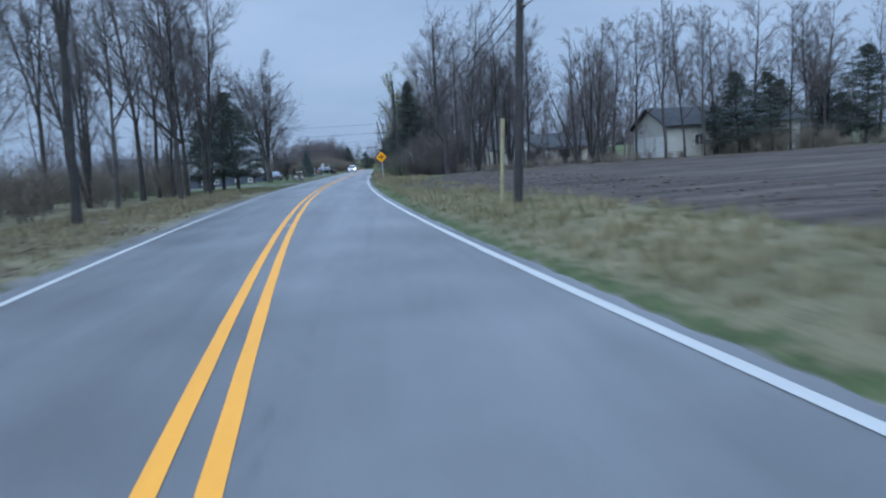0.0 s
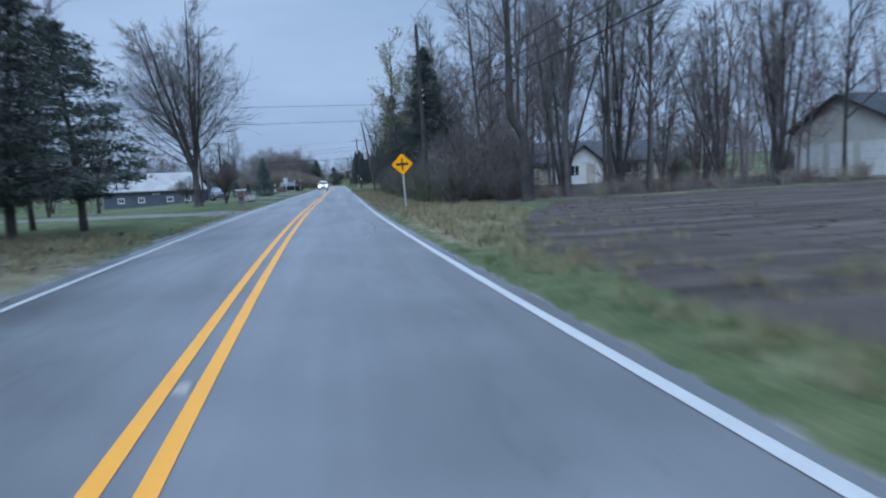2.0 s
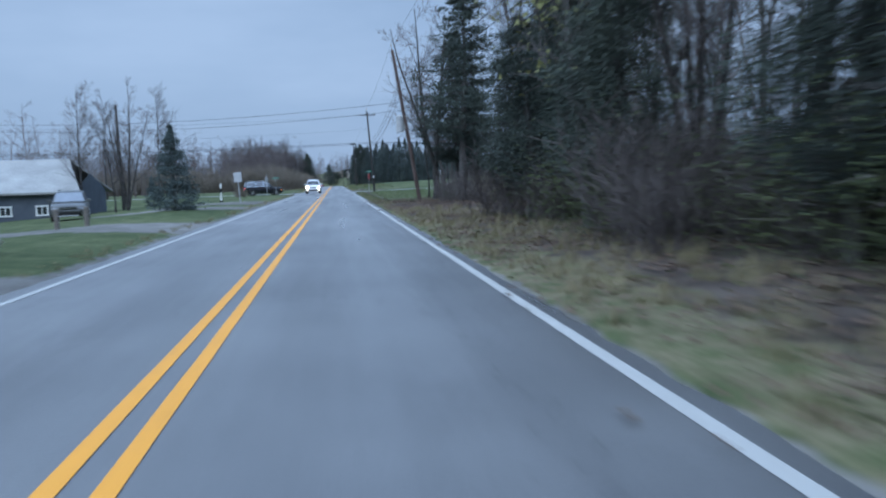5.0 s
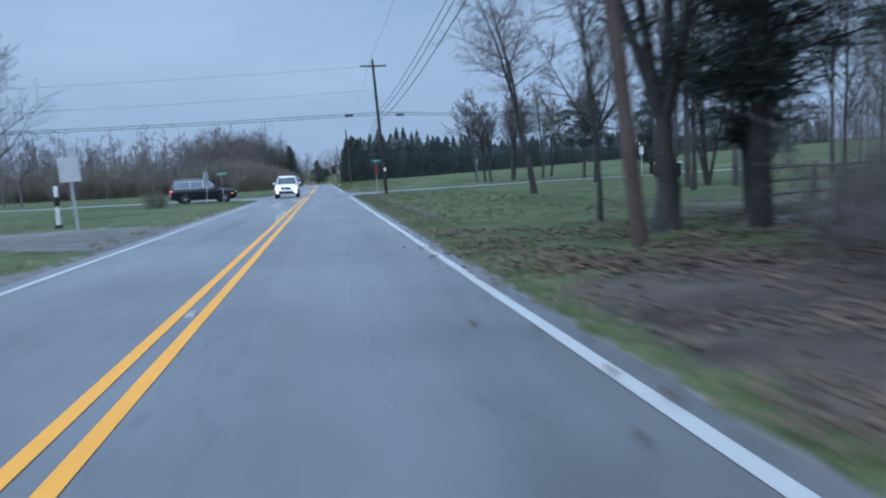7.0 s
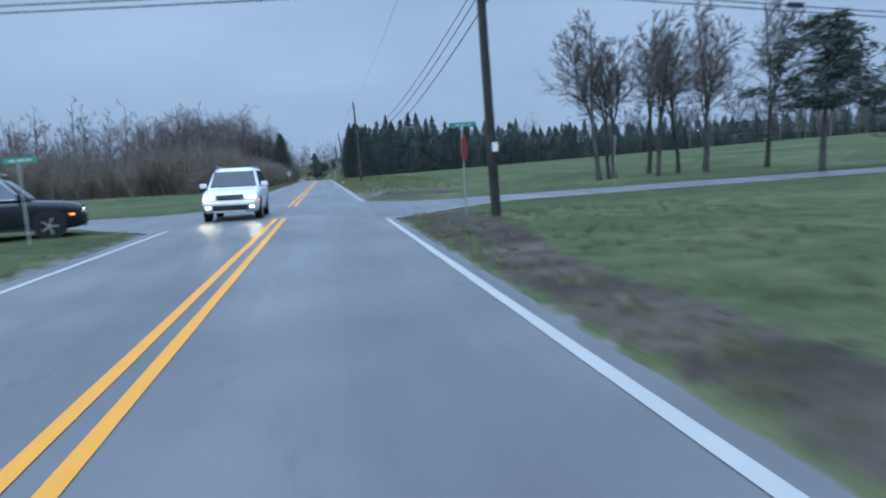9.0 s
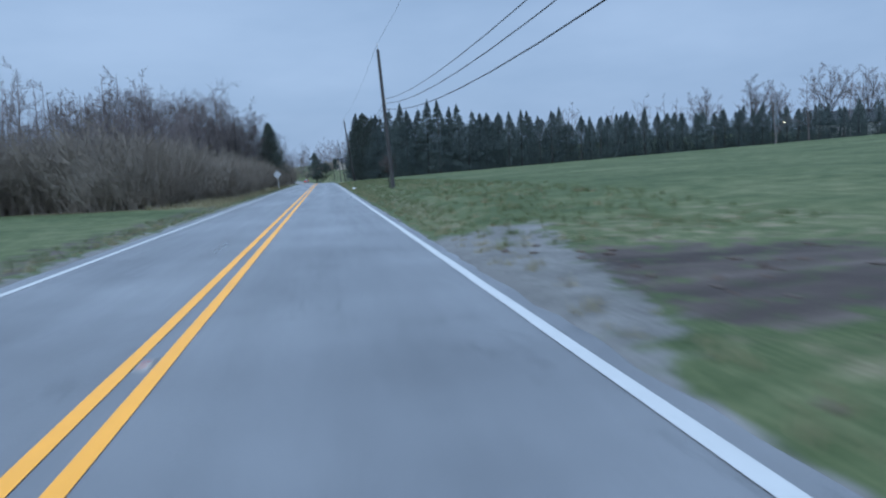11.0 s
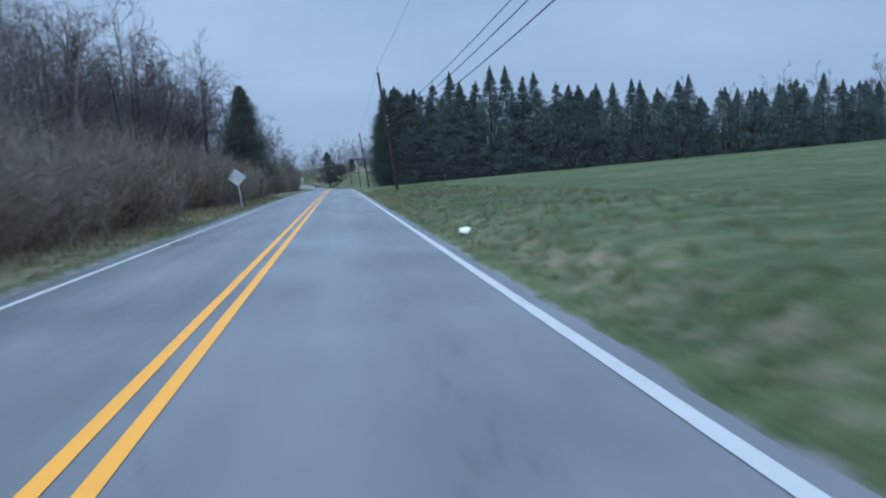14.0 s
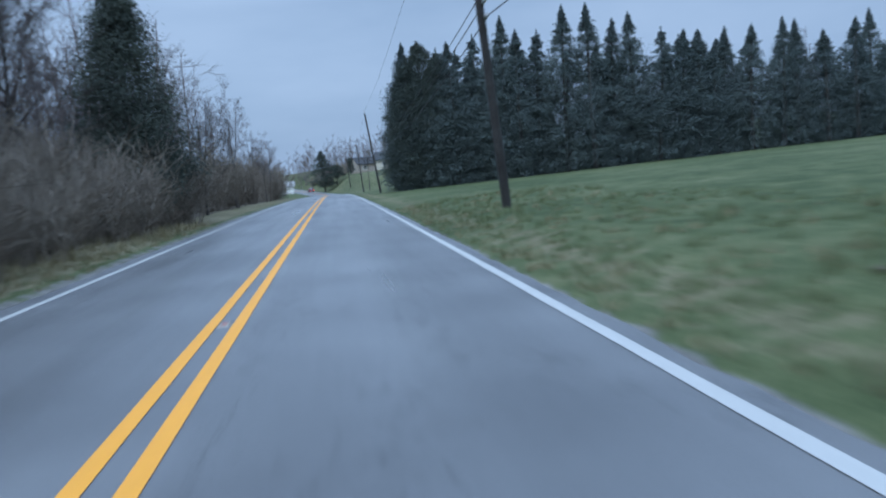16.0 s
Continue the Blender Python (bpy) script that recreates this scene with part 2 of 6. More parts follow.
def paint_material(name, colour, worn):
    """Road paint, worn through to the asphalt in flecks."""
    mat = bpy.data.materials.new(name)
    mat.use_nodes = True
    n, l = mat.node_tree.nodes, mat.node_tree.links
    b = n["Principled BSDF"]
    tc = n.new("ShaderNodeTexCoord")
    ns, nb = n.new("ShaderNodeTexNoise"), n.new("ShaderNodeTexNoise")
    ns.inputs["Scale"].default_value, ns.inputs["Detail"].default_value = 9, 8
    nb.inputs["Scale"].default_value, nb.inputs["Detail"].default_value = 0.6, 3
    l.new(tc.outputs["Object"], ns.inputs["Vector"])
    l.new(tc.outputs["Object"], nb.inputs["Vector"])
    ad = n.new("ShaderNodeMath")
    ad.operation = 'MULTIPLY_ADD'
    ad.inputs[1].default_value = 0.5
    l.new(nb.outputs["Fac"], ad.inputs[0])
    l.new(ns.outputs["Fac"], ad.inputs[2])
    r = n.new("ShaderNodeValToRGB")
    e = r.color_ramp.elements
    e[0].position, e[0].color = worn, (0.13, 0.13, 0.13, 1)
    e[1].position, e[1].color = worn + 0.07, (*[v * 0.86 for v in colour], 1)
    k = e.new(0.95)
    k.color = (*colour, 1)
    l.new(ad.outputs[0], r.inputs["Fac"])
    l.new(r.outputs["Color"], b.inputs["Base Color"])
    b.inputs["Roughness"].default_value = 0.6
    return mat


def ground_material():
    """One sheet: lawn, with ploughed soil, dry litter and gravel laid in by the sheet's cover masks."""
    mat = bpy.data.materials.new("ground_cover")
    mat.use_nodes = True
    n, l = mat.node_tree.nodes, mat.node_tree.links
    b = n["Principled BSDF"]
    tc = n.new("ShaderNodeTexCoord")

    def noise_at(scale, detail=5, stretch=(1, 1, 1)):
        mp = n.new("ShaderNodeMapping")
        mp.inputs["Scale"].default_value = stretch
        ns = n.new("ShaderNodeTexNoise")
        ns.inputs["Scale"].default_value, ns.inputs["Detail"].default_value = scale, detail
        l.new(tc.outputs["Object"], mp.inputs["Vector"])
        l.new(mp.outputs["Vector"], ns.inputs["Vector"])
        return ns.outputs["Fac"]

    def ramp(fac, stops):
        r = n.new("ShaderNodeValToRGB")
        e = r.color_ramp.elements
        for i, (p, col) in enumerate(stops):
            el = e[i] if i < 2 else e.new(p)
            el.position, el.color = p, (*col, 1)
        l.new(fac, r.inputs["Fac"])
        return r.outputs["Color"]

    broad, mid, fine = noise_at(0.12, 6), noise_at(1.3, 6), noise_at(16, 5)
    mixed = n.new("ShaderNodeMath")
    mixed.operation = 'MULTIPLY_ADD'
    mixed.inputs[1].default_value = 0.5
    half = n.new("ShaderNodeMath")
    half.operation = 'MULTIPLY'
    half.inputs[1].default_value = 0.5
    l.new(mid, half.inputs[0])
    l.new(broad, mixed.inputs[0])
    l.new(half.outputs[0], mixed.inputs[2])
    grain = n.new("ShaderNodeMath")
    grain.operation = 'MULTIPLY_ADD'
    grain.inputs[1].default_value = 0.35
    h2 = n.new("ShaderNodeMath")
    h2.operation = 'MULTIPLY'
    h2.inputs[1].default_value = 0.65
    l.new(mixed.outputs[0], h2.inputs[0])
    l.new(fine, grain.inputs[0])
    l.new(h2.outputs[0], grain.inputs[2])
    g = grain.outputs[0]
    lawn = ramp(g, [(0.38, (0.025, 0.038, 0.014)), (0.46, (0.052, 0.069, 0.027)), (0.53, (0.078, 0.093, 0.041)), (0.6, (0.122, 0.124, 0.062)), (0.68, (0.18, 0.162, 0.092))])
    furrow = n.new("ShaderNodeMath")
    furrow.operation = 'MULTIPLY_ADD'
    furrow.inputs[1].default_value = 0.55
    fh = n.new("ShaderNodeMath")
    fh.operation = 'MULTIPLY'
    fh.inputs[1].default_value = 0.45
    l.new(g, fh.inputs[0])
    l.new(noise_at(0.9, 4, (0.12, 1.2, 1)), furrow.inputs[0])
    l.new(fh.outputs[0], furrow.inputs[2])
    soil = ramp(furrow.outputs[0], [(0.36, (0.028, 0.022, 0.019)), (0.48, (0.058, 0.045, 0.039)), (0.54, (0.078, 0.062, 0.053)), (0.66, (0.138, 0.112, 0.095))])
    dry = ramp(g, [(0.34, (0.065, 0.06, 0.032)), (0.47, (0.12, 0.108, 0.062)), (0.55, (0.165, 0.142, 0.088)), (0.68, (0.26, 0.222, 0.15))])
    gravel = ramp(g, [(0.36, (0.085, 0.08, 0.074)), (0.48, (0.135, 0.128, 0.118)), (0.55, (0.175, 0.166, 0.155)), (0.68, (0.27, 0.26, 0.245))])
    at = n.new("ShaderNodeAttribute")
    at.attribute_name = "cover"
    sp = n.new("ShaderNodeSeparateColor")
    l.new(at.outputs["Color"], sp.inputs["Color"])
    colour = lawn
    for ch, col in (("Green", dry), ("Red", soil), ("Blue", gravel)):
        add = n.new("ShaderNodeMath")
        add.operation = 'ADD'
        l.new(sp.outputs[ch], add.inputs[0])
        sub = n.new("ShaderNodeMath")
        sub.operation = 'MULTIPLY_ADD'
        sub.inputs[1].default_value, sub.inputs[2].default_value = 1.1, -0.55
        l.new(noise_at(2.3, 7), sub.inputs[0])
        l.new(sub.outputs[0], add.inputs[1])
        st = n.new("ShaderNodeMapRange")
        st.interpolation_type = 'SMOOTHSTEP'
        st.inputs["From Min"].default_value, st.inputs["From Max"].default_value = 0.36, 0.64
        l.new(add.outputs[0], st.inputs["Value"])
        mx = n.new("ShaderNodeMixRGB")
        l.new(st.outputs["Result"], mx.inputs[0])
        l.new(colour, mx.inputs[1])
        l.new(col, mx.inputs[2])
        colour = mx.outputs["Color"]
    l.new(colour, b.inputs["Base Color"])
    b.inputs["Roughness"].default_value = 0.95
    b.inputs["Specular IOR Level"].default_value = 0.15
    bu = n.new("ShaderNodeBump")
    bu.inputs["Strength"].default_value, bu.inputs["Distance"].default_value = 0.7, 0.06
    l.new(g, bu.inputs["Height"])
    l.new(bu.outputs["Normal"], b.inputs["Normal"])
    return mat


M_ASPHALT = asphalt_material()
M_YELLOW = paint_material("yellow_road_paint", (0.76, 0.315, 0.02), 0.43)
M_WHITE_LINE = paint_material("white_road_paint", (0.41, 0.40, 0.38), 0.44)
M_GROUND = ground_material()

# ---------------------------------------------------------------- helpers for building


def mesh_object(name, verts, faces, mat, parent=None, label="", smooth=False):
    me = bpy.data.meshes.new(name)
    me.from_pydata([tuple(v) for v in verts], [], faces)
    me.materials.append(mat)
    if smooth:
        me.polygons.foreach_set("use_smooth", [True] * len(me.polygons))
    ob = new(name, me)
    if parent is not None:
        ob.parent = parent
    if label:
        ob["label"] = label
    return ob


def part(name, bm, mat, parent, label="", smooth=False):
    me = bpy.data.meshes.new(name)
    bm.to_mesh(me)
    bm.free()
    me.materials.append(mat)
    if smooth:
        me.polygons.foreach_set("use_smooth", [True] * len(me.polygons))
    ob = new(name, me)
    if parent is not None:
        ob.parent = parent
    if label:
        ob["label"] = label
    return ob


def box(bm, size, at, bevel=0.0, turn=None):
    m = Matrix.Translation(at)
    if turn is not None:
        m = m @ turn
    made = bmesh.ops.create_cube(bm, size=1.0, matrix=m @ Matrix.Diagonal((*size, 1)))
    if bevel:
        edges = list({e for v in made["verts"] for e in v.link_edges})
        bmesh.ops.bevel(bm, geom=edges, offset=bevel, segments=2, affect='EDGES', profile=0.6)


def boxed(name, size, at, mat, parent, bevel=0.0, label="", turn=None):
    bm = bmesh.new()
    box(bm, size, at, bevel, turn)
    return part(name, bm, mat, parent, label)


def frame_of(d):
    """Two directions at right angles to d."""
    u = d.cross(Vector((0.31, 0.17, 0.93)))
    if u.length < 1e-4:
        u = d.cross(Vector((1, 0, 0)))
    u.normalize()
    return u, d.cross(u).normalized()


def tube(V, F, pts, rads, sides=5, cap=False):
    """A tapered tube along pts, added to the lists V and F."""
    start = len(V)
    for i, p in enumerate(pts):
        d = (pts[min(i + 1, len(pts) - 1)] - pts[max(i - 1, 0)]).normalized()
        u, v = frame_of(d)
        for s in range(sides):
            a = 2 * math.pi * s / sides
            V.append(p + (u * math.cos(a) + v * math.sin(a)) * rads[i])
    for i in range(len(pts) - 1):
        for s in range(sides):
            a, b = start + i * sides + s, start + i * sides + (s + 1) % sides
            F.append((a, b, b + sides, a + sides))
    if cap:
        F.append(tuple(start + (len(pts) - 1) * sides + s for s in range(sides)))
        F.append(tuple(start + s for s in reversed(range(sides))))


def limb(rng, p, d, length, r, segs, lift, wob):
    """The centre line and radii of one wandering limb."""
    pts, rads = [p.copy()], [r]
    for i in range(segs):
        d = (d + Vector((rng.uniform(-wob, wob), rng.uniform(-wob, wob), lift + rng.uniform(-wob, wob) * 0.6))).normalized()
        p = p + d * (length / segs)
        pts.append(p.copy())
        rads.append(max(r * (1 - 0.82 * (i + 1) / segs), 0.004))
    return pts, rads


def spot(pts, rads, f):
    """Place, direction and radius at the fraction f of a limb."""
    k = f * (len(pts) - 1)
    i = min(int(k), len(pts) - 2)
    return pts[i].lerp(pts[i + 1], k - i), (pts[i + 1] - pts[i]).normalized(), rads[i] + (rads[i + 1] - rads[i]) * (k - i)


def sideways(rng, d, angle):
    u, v = frame_of(d)
    a = rng.uniform(0, 2 * math.pi)
    return (d * math.cos(angle) + (u * math.cos(a) + v * math.sin(a)) * math.sin(angle)).normalized()


def spike(V, F, p, q, r):
    """A slender three-sided twig from p to its point q."""
    u, v = frame_of((q - p).normalized())
    k = len(V)
    V.extend((p + u * r, p - u * r * 0.5 + v * r * 0.87, p - u * r * 0.5 - v * r * 0.87, q))
    F.extend(((k, k + 1, k + 3), (k + 1, k + 2, k + 3)))


def bare_tree_lists(seed, height, r, stems=1, low=0.3, spread=0.8, limbs=12, boughs=6, twigs=6, lean=0.0, lift=0.10, thick=1.0, kink=0.0, reach=0.36, fine=0.008, coarse=False, fan=0.22, wander=0.05,
                    gnarl=0.10, fork=0.0, sprigs=0.4, dome=0.86):
    """Leafless tree: trunk and limbs in one pair of lists, boughs, twigs and sprigs in another."""
    rng = random.Random(seed)
    TV, TF, CV, CF = [], [], [], []
    if fork:
        base = [Vector((lean * z + dx, -dx, z)) for z, dx in ((-0.15, 0), (fork * 0.12, 0.02), (fork * 0.4, 0.05), (fork * 0.75, -0.03), (fork * 1.06, 0))]
        tube(TV, TF, base, [r * 1.7, r * 1.3, r * 1.15, r * 1.05, r * 0.8], 9)
    for s in range(stems):
        a = 2 * math.pi * (s + rng.uniform(-0.3, 0.3)) / stems
        out = 0.0 if stems == 1 else fan * (0.25 if s == 0 else rng.uniform(0.55, 1.15))
        d = Vector((lean + math.cos(a) * out + rng.uniform(-0.03, 0.03), math.sin(a) * out + rng.uniform(-0.03, 0.03), 1)).normalized()
        h = (height - fork) * (1 if s == 0 else rng.uniform(0.78, 0.98))
        rs = r if stems == 1 else r * 0.62
        pts, rads = limb(rng, Vector((lean * fork * 0.94, 0, fork * 0.94 if fork else -0.15)), d, h, rs, 10, 0.02, wander)
        if kink:
            finer = [spot(pts, rads, i / 40) for i in range(41)]
            pts, rads = [p + Vector((-kink * smooth(0.22, 0.32, i / 40), 0, 0)) for i, (p, _, _) in enumerate(finer)], [q for _, _, q in finer]
        if not fork:
            rads[0] *= 1.35
        tube(TV, TF, pts, rads, 8 if not coarse else 4)
        for i in range(limbs):
            f = low + (0.97 - low) * (i + rng.random()) / limbs
            p, dd, rr = spot(pts, rads, f)
            ang = radians(rng.uniform(30, 60)) * spread
            ll = height * reach * (1.2 - dome * f) * rng.uniform(0.6, 1.15) * (0.8 if stems > 1 else 1)
            lp, lr = limb(rng, p, sideways(rng, dd, ang), ll, min(rr * 0.55, 0.014 + ll * 0.009) * thick, 5 if not coarse else 2, lift, gnarl)
            tube(TV, TF, lp, lr, 4 if not coarse else 3)
            for j in range(boughs):
                q, qd, qr = spot(lp, lr, 0.15 + 0.84 * (j + rng.random()) / boughs)
                bl = ll * rng.uniform(0.26, 0.52) * (1.15 - 0.4 * j / boughs)
                bp, br = limb(rng, q, sideways(rng, qd, radians(rng.uniform(24, 56))), bl, max(qr * 0.5, fine), 2, lift, gnarl)
                spike(CV, CF, bp[0], bp[1].lerp(bp[2], 0.2), br[0] * 1.1)
                spike(CV, CF, bp[1], bp[2], br[0] * 0.8)
                for k in range(twigs):
                    q2, d2, r2 = spot(bp, br, 0.1 + 0.88 * (k + rng.random()) / twigs)
                    tl = bl * rng.uniform(0.3, 0.75)
                    way = (sideways(rng, d2, radians(rng.uniform(18, 50))) + Vector((0, 0, 0.10))) * tl
                    spike(CV, CF, q2, q2 + way, fine)
                    if rng.random() < sprigs:
                        m = q2 + way * rng.uniform(0.3, 0.7)
                        spike(CV, CF, m, m + sideways(rng, way.normalized(), radians(rng.uniform(22, 48))) * tl * rng.uniform(0.35, 0.6), fine * 0.8)
    return TV, TF, CV, CF


def bare_tree(label, seed, leaves=None, **kw):
    TV, TF, CV, CF = bare_tree_lists(seed, **kw)
    top = tagged(new("bare_tree"), label, "tree")
    mesh_object("trunk", TV, TF, M_BARK, top, smooth=True)
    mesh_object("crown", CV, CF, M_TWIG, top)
    if leaves is not None:
        rng = random.Random(seed + 1)
        LV, LF = [], []
        for _ in range(2600):
            c = CV[rng.randrange(len(CV))]
            leaf(LV, LF, rng, c + Vector((rng.gauss(0, 0.12), rng.gauss(0, 0.12), rng.gauss(0, 0.12))), rng.uniform(0.05, 0.12))
        mesh_object("leaves", LV, LF, leaves, top)
    return top


def leaf(V, F, rng, c, size):
    """One small three-cornered leaf or spray, turned at random."""
    d = Vector((rng.gauss(0, 1), rng.gauss(0, 1), rng.gauss(0, 1))).normalized()
    u, v = frame_of(d)
    k = len(V)
    V.extend((c + u * size, c - u * size * 0.5 + v * size * 0.7, c - u * size * 0.5 - v * size * 0.7))
    F.append((k, k + 1, k + 2))


def needle_spray(V, F, rng, c, out, size):
    """A narrow drooping spray of needles that points away from the stem."""
    d = (out * rng.uniform(0.3, 1.2) + Vector((rng.gauss(0, 0.55), rng.gauss(0, 0.55), rng.gauss(-0.25, 0.5)))).normalized()
    u, v = frame_of(d)
    a = rng.uniform(0, 3.14)
    w = (u * math.cos(a) + v * math.sin(a)) * size * 0.34
    k = len(V)
    V.extend((c - d * size * 0.8 + w, c - d * size * 0.8 - w, c + d * size * 1.5))
    F.append((k, k + 1, k + 2))


def cedar_lists(seed, height, radius, clear=0.08, clumps=260, full=0.55, sprays=44, flat=0.42, ragged=0.35, cone=0.0, grain=1.0):
    """Dense dark cedar: many small clumps of sprays on short boughs, within an uneven egg-shaped outline."""
    rng = random.Random(seed)
    TV, TF, CV, CF = [], [], [], []
    tp, tr = limb(rng, Vector((0, 0, -0.15)), Vector((0, 0, 1)), height * 0.95, 0.05 + height * 0.016, 8, 0.05, 0.04)
    tube(TV, TF, tp, tr, 7)
    for i in range(clumps):
        f = clear + (1 - clear) * rng.random() ** 1.15
        g = (f - clear) / (1 - clear)
        env = radius * min(1.0, (g / 0.16) ** 0.5 if g < 0.16 else 1) * max(0.004, 1 - g) ** full
        if cone:
            env = radius * min(1.0, max(0.02, (1 - g) / cone)) ** 0.95 * (0.75 + 0.25 * min(1, g / 0.1))
        env *= 0.8 + ragged * 0.8 * rng.uniform(-1, 1)
        a = rng.uniform(0, 2 * math.pi)
        rr = env * rng.uniform(0.35, 1.0) ** 0.5
        p, _, r0 = spot(tp, tr, min(f, 0.98))
        c = Vector((p.x + math.cos(a) * rr, p.y + math.sin(a) * rr, height * f * 0.97 + rng.uniform(-0.2, 0.2)))
        if i % 3 == 0 and not cone:
            tube(TV, TF, [p, c], [max(r0 * 0.3, 0.012), 0.006], 3)
        size = (0.20 + 0.11 * radius) * rng.uniform(0.7, 1.3) * min(1.0, (0.16 if cone else 0.3) + 2.4 * (1 - g))
        for s in range(sprays):
            q = c + Vector((rng.gauss(0, size * 0.6), rng.gauss(0, size * 0.6), rng.gauss(0, size * flat)))
            needle_spray(CV, CF, rng, q, Vector((math.cos(a), math.sin(a), 0)), rng.uniform(0.08, 0.16) * (0.7 + radius * 0.12) * grain)
    if cone:
        for i in range(60):
            z = height * rng.uniform(0.90, 1.0)
            a = rng.uniform(0, 6.28)
            out = Vector((math.cos(a), math.sin(a), 0))
            needle_spray(CV, CF, rng, tp[-1] + out * max(0.03, (1.0 - z / height) * height * 0.3) * rng.uniform(0.2, 1.0) + Vector((0, 0, z - tp[-1].z)), out, 0.13)
    return TV, TF, CV, CF


def cedar(label, seed, name="cedar_tree", mat=None, **kw):
    TV, TF, CV, CF = cedar_lists(seed, **kw)
    top = tagged(new(name), label, "tree")
    mesh_object("trunk", TV, TF, M_BARK, top, smooth=True)
    mesh_object("crown", CV, CF, mat or M_CEDAR, top)
    return top


def bush_lists(V, F, rng, at, height, width, stems, twigs=5):
    """Leafless bush: arching stems from one root, each with side twigs."""
    for _ in range(stems):
        a = rng.uniform(0, 2 * math.pi)
        out = rng.uniform(0.1, 1.0) * width / height
        d = Vector((math.cos(a) * out, math.sin(a) * out, 1)).normalized()
        p = at + Vector((rng.gauss(0, width * 0.16), rng.gauss(0, width * 0.16), -0.05))
        pts, rads = limb(rng, p, d, height * rng.uniform(0.6, 1.1), 0.016, 2, -0.02, 0.2)
        spike(V, F, pts[0], pts[1].lerp(pts[2], 0.3), 0.016)
        spike(V, F, pts[1], pts[2], 0.012)
        for k in range(twigs):
            q, qd, qr = spot(pts, rads, 0.2 + 0.78 * rng.random())
            spike(V, F, q, q + sideways(rng, qd, radians(rng.uniform(25, 60))) * height * rng.uniform(0.15, 0.42), 0.012)


def array_of(lists):
    V, F = lists
    return np.array([tuple(v) for v in V], dtype=np.float64), F


def scatter(name, label, category, kinds, places, mat, lift=None):
    """Joins many copies of a few shapes into one object. kinds: pairs of vertex array and faces; places: x, y, z, turn, size, kind."""
    VV, FF, base = [], [], 0
    for x, y, z, turn, size, kind in places:
        v, f = kinds[kind]
        c, s = math.cos(turn) * size, math.sin(turn) * size
        m = np.stack([v[:, 0] * c - v[:, 1] * s + x, v[:, 0] * s + v[:, 1] * c + y, v[:, 2] * size + z], 1)
        VV.append(m)
        FF.extend([tuple(i + base for i in face) for face in f])
        base += len(v)
    ob = mesh_object(name, np.concatenate(VV).tolist(), FF, mat)
    return tagged(ob, label, category, kind="stuff")

# ---------------------------------------------------------------- the lie of the land


def smooth(a, b, v):
    k = min(1.0, max(0.0, (v - a) / (b - a)))
    return k * k * (3 - 2 * k)


def road_x(y):
    """The centre line: a bend that straightens, a long straight, then a bend to the other side far on."""
    u, w = max(0.0, 103.9 - y), max(0.0, y - 470.0)
    return 0.5 * 0.12445e-3 * u ** 2 + 0.3195e-5 * u ** 3 - 6.0e-4 * w ** 2


def road_z(y):
    """Level, then over a low crest into a dip and up again."""
    if y < 335:
        return 0.0
    if y < 470:
        return -7.0e-5 * (y - 335) ** 2
    return -1.276 - 0.0189 * (y - 470) + 1.35e-4 * min(y - 470, 200.0) ** 2 + 0.03 * max(0.0, y - 670)


def land_z(x, y):
    """Height of the ground beside the road."""
    s = x - road_x(y)
    z = road_z(y)
    right = 0.012 + 0.026 * smooth(215, 262, y)
    bank = (0.4 - 0.2 * smooth(270, 330, y)) * smooth(224, 242, y) * (1 - smooth(345, 380, y))
    if s > 4:
        z += bank * smooth(4.1, 5.7, s) * (1 - smooth(12, 40, s))
    if s > 6:
        z += right * min(s - 6, 140) + 0.05 * smooth(400, 480, y) * min(max(s - 8, 0), 60)
        z += 4.6 * smooth(5, 14, s) * smooth(498, 536, y)
    if s < -8:
        z += -0.004 * min(-s - 8, 60) - 0.05 * min(-s - 8, 22) * smooth(92, 112, y) * (1 - smooth(168, 190, y)) + 0.02 * smooth(440, 520, y) * min(-s - 8, 60)
    return z


# hollows that hold rain water: x, y, half-sizes
PUDDLES = ((8.7, 221.0, 1.0, 1.3), (9.7, 222.4, 0.7, 0.5), (5.3, 216.5, 0.75, 0.45))


def lane_mid(x):
    return 208.2 + 0.12 * x if x > 0 else 208.0 - 0.02 * x


def lane_half(x):
    near = abs(x - (3.6 if x > 0 else -3.5))
    return 2.6 + 5.0 * max(0, 1 - near / 6.0) ** 2


def lane_z(x):
    k = smooth(4.5, 9, abs(x))
    return (land_z(x, lane_mid(x)) + 0.01) * k + (road_z(208) - 0.008 - 0.012 * abs(x)) * (1 - k)


def lane_cover(x, y):
    """1 on the side lanes, 0 off them."""
    if abs(x) > 152:
        return 0.0
    return 1 - smooth(-0.2, 0.5, abs(y - lane_mid(x)) - lane_half(x))


def ground_z(x, y):
    """The sheet itself: a little below the asphalt along it, uneven elsewhere."""
    s = abs(x - road_x(y))
    z = land_z(x, y)
    edge = 3.70
    if s < edge:
        return road_z(y) - 0.09
    lane = lane_cover(x, y)
    bowl = max(1 - smooth(0.55, 1.35, math.hypot((x - a) / c, (y - b) / d)) for a, b, c, d in PUDDLES) if 212 < y < 226 and 3 < x < 12 else 0.0
    rough = smooth(edge, edge + 2.5, s)
    z += rough * (0.06 * noise.noise(Vector((x * 0.35, y * 0.35, 0))) + 0.05 * noise.noise(Vector((x * 1.3, y * 1.3, 4))))
    return z - 0.06 * (1 - rough) + 0.02 - lane * 0.20 - bowl * 0.09


def within(v, a, b, soft):
    return smooth(a - soft, a + soft, v) * (1 - smooth(b - soft, b + soft, v))


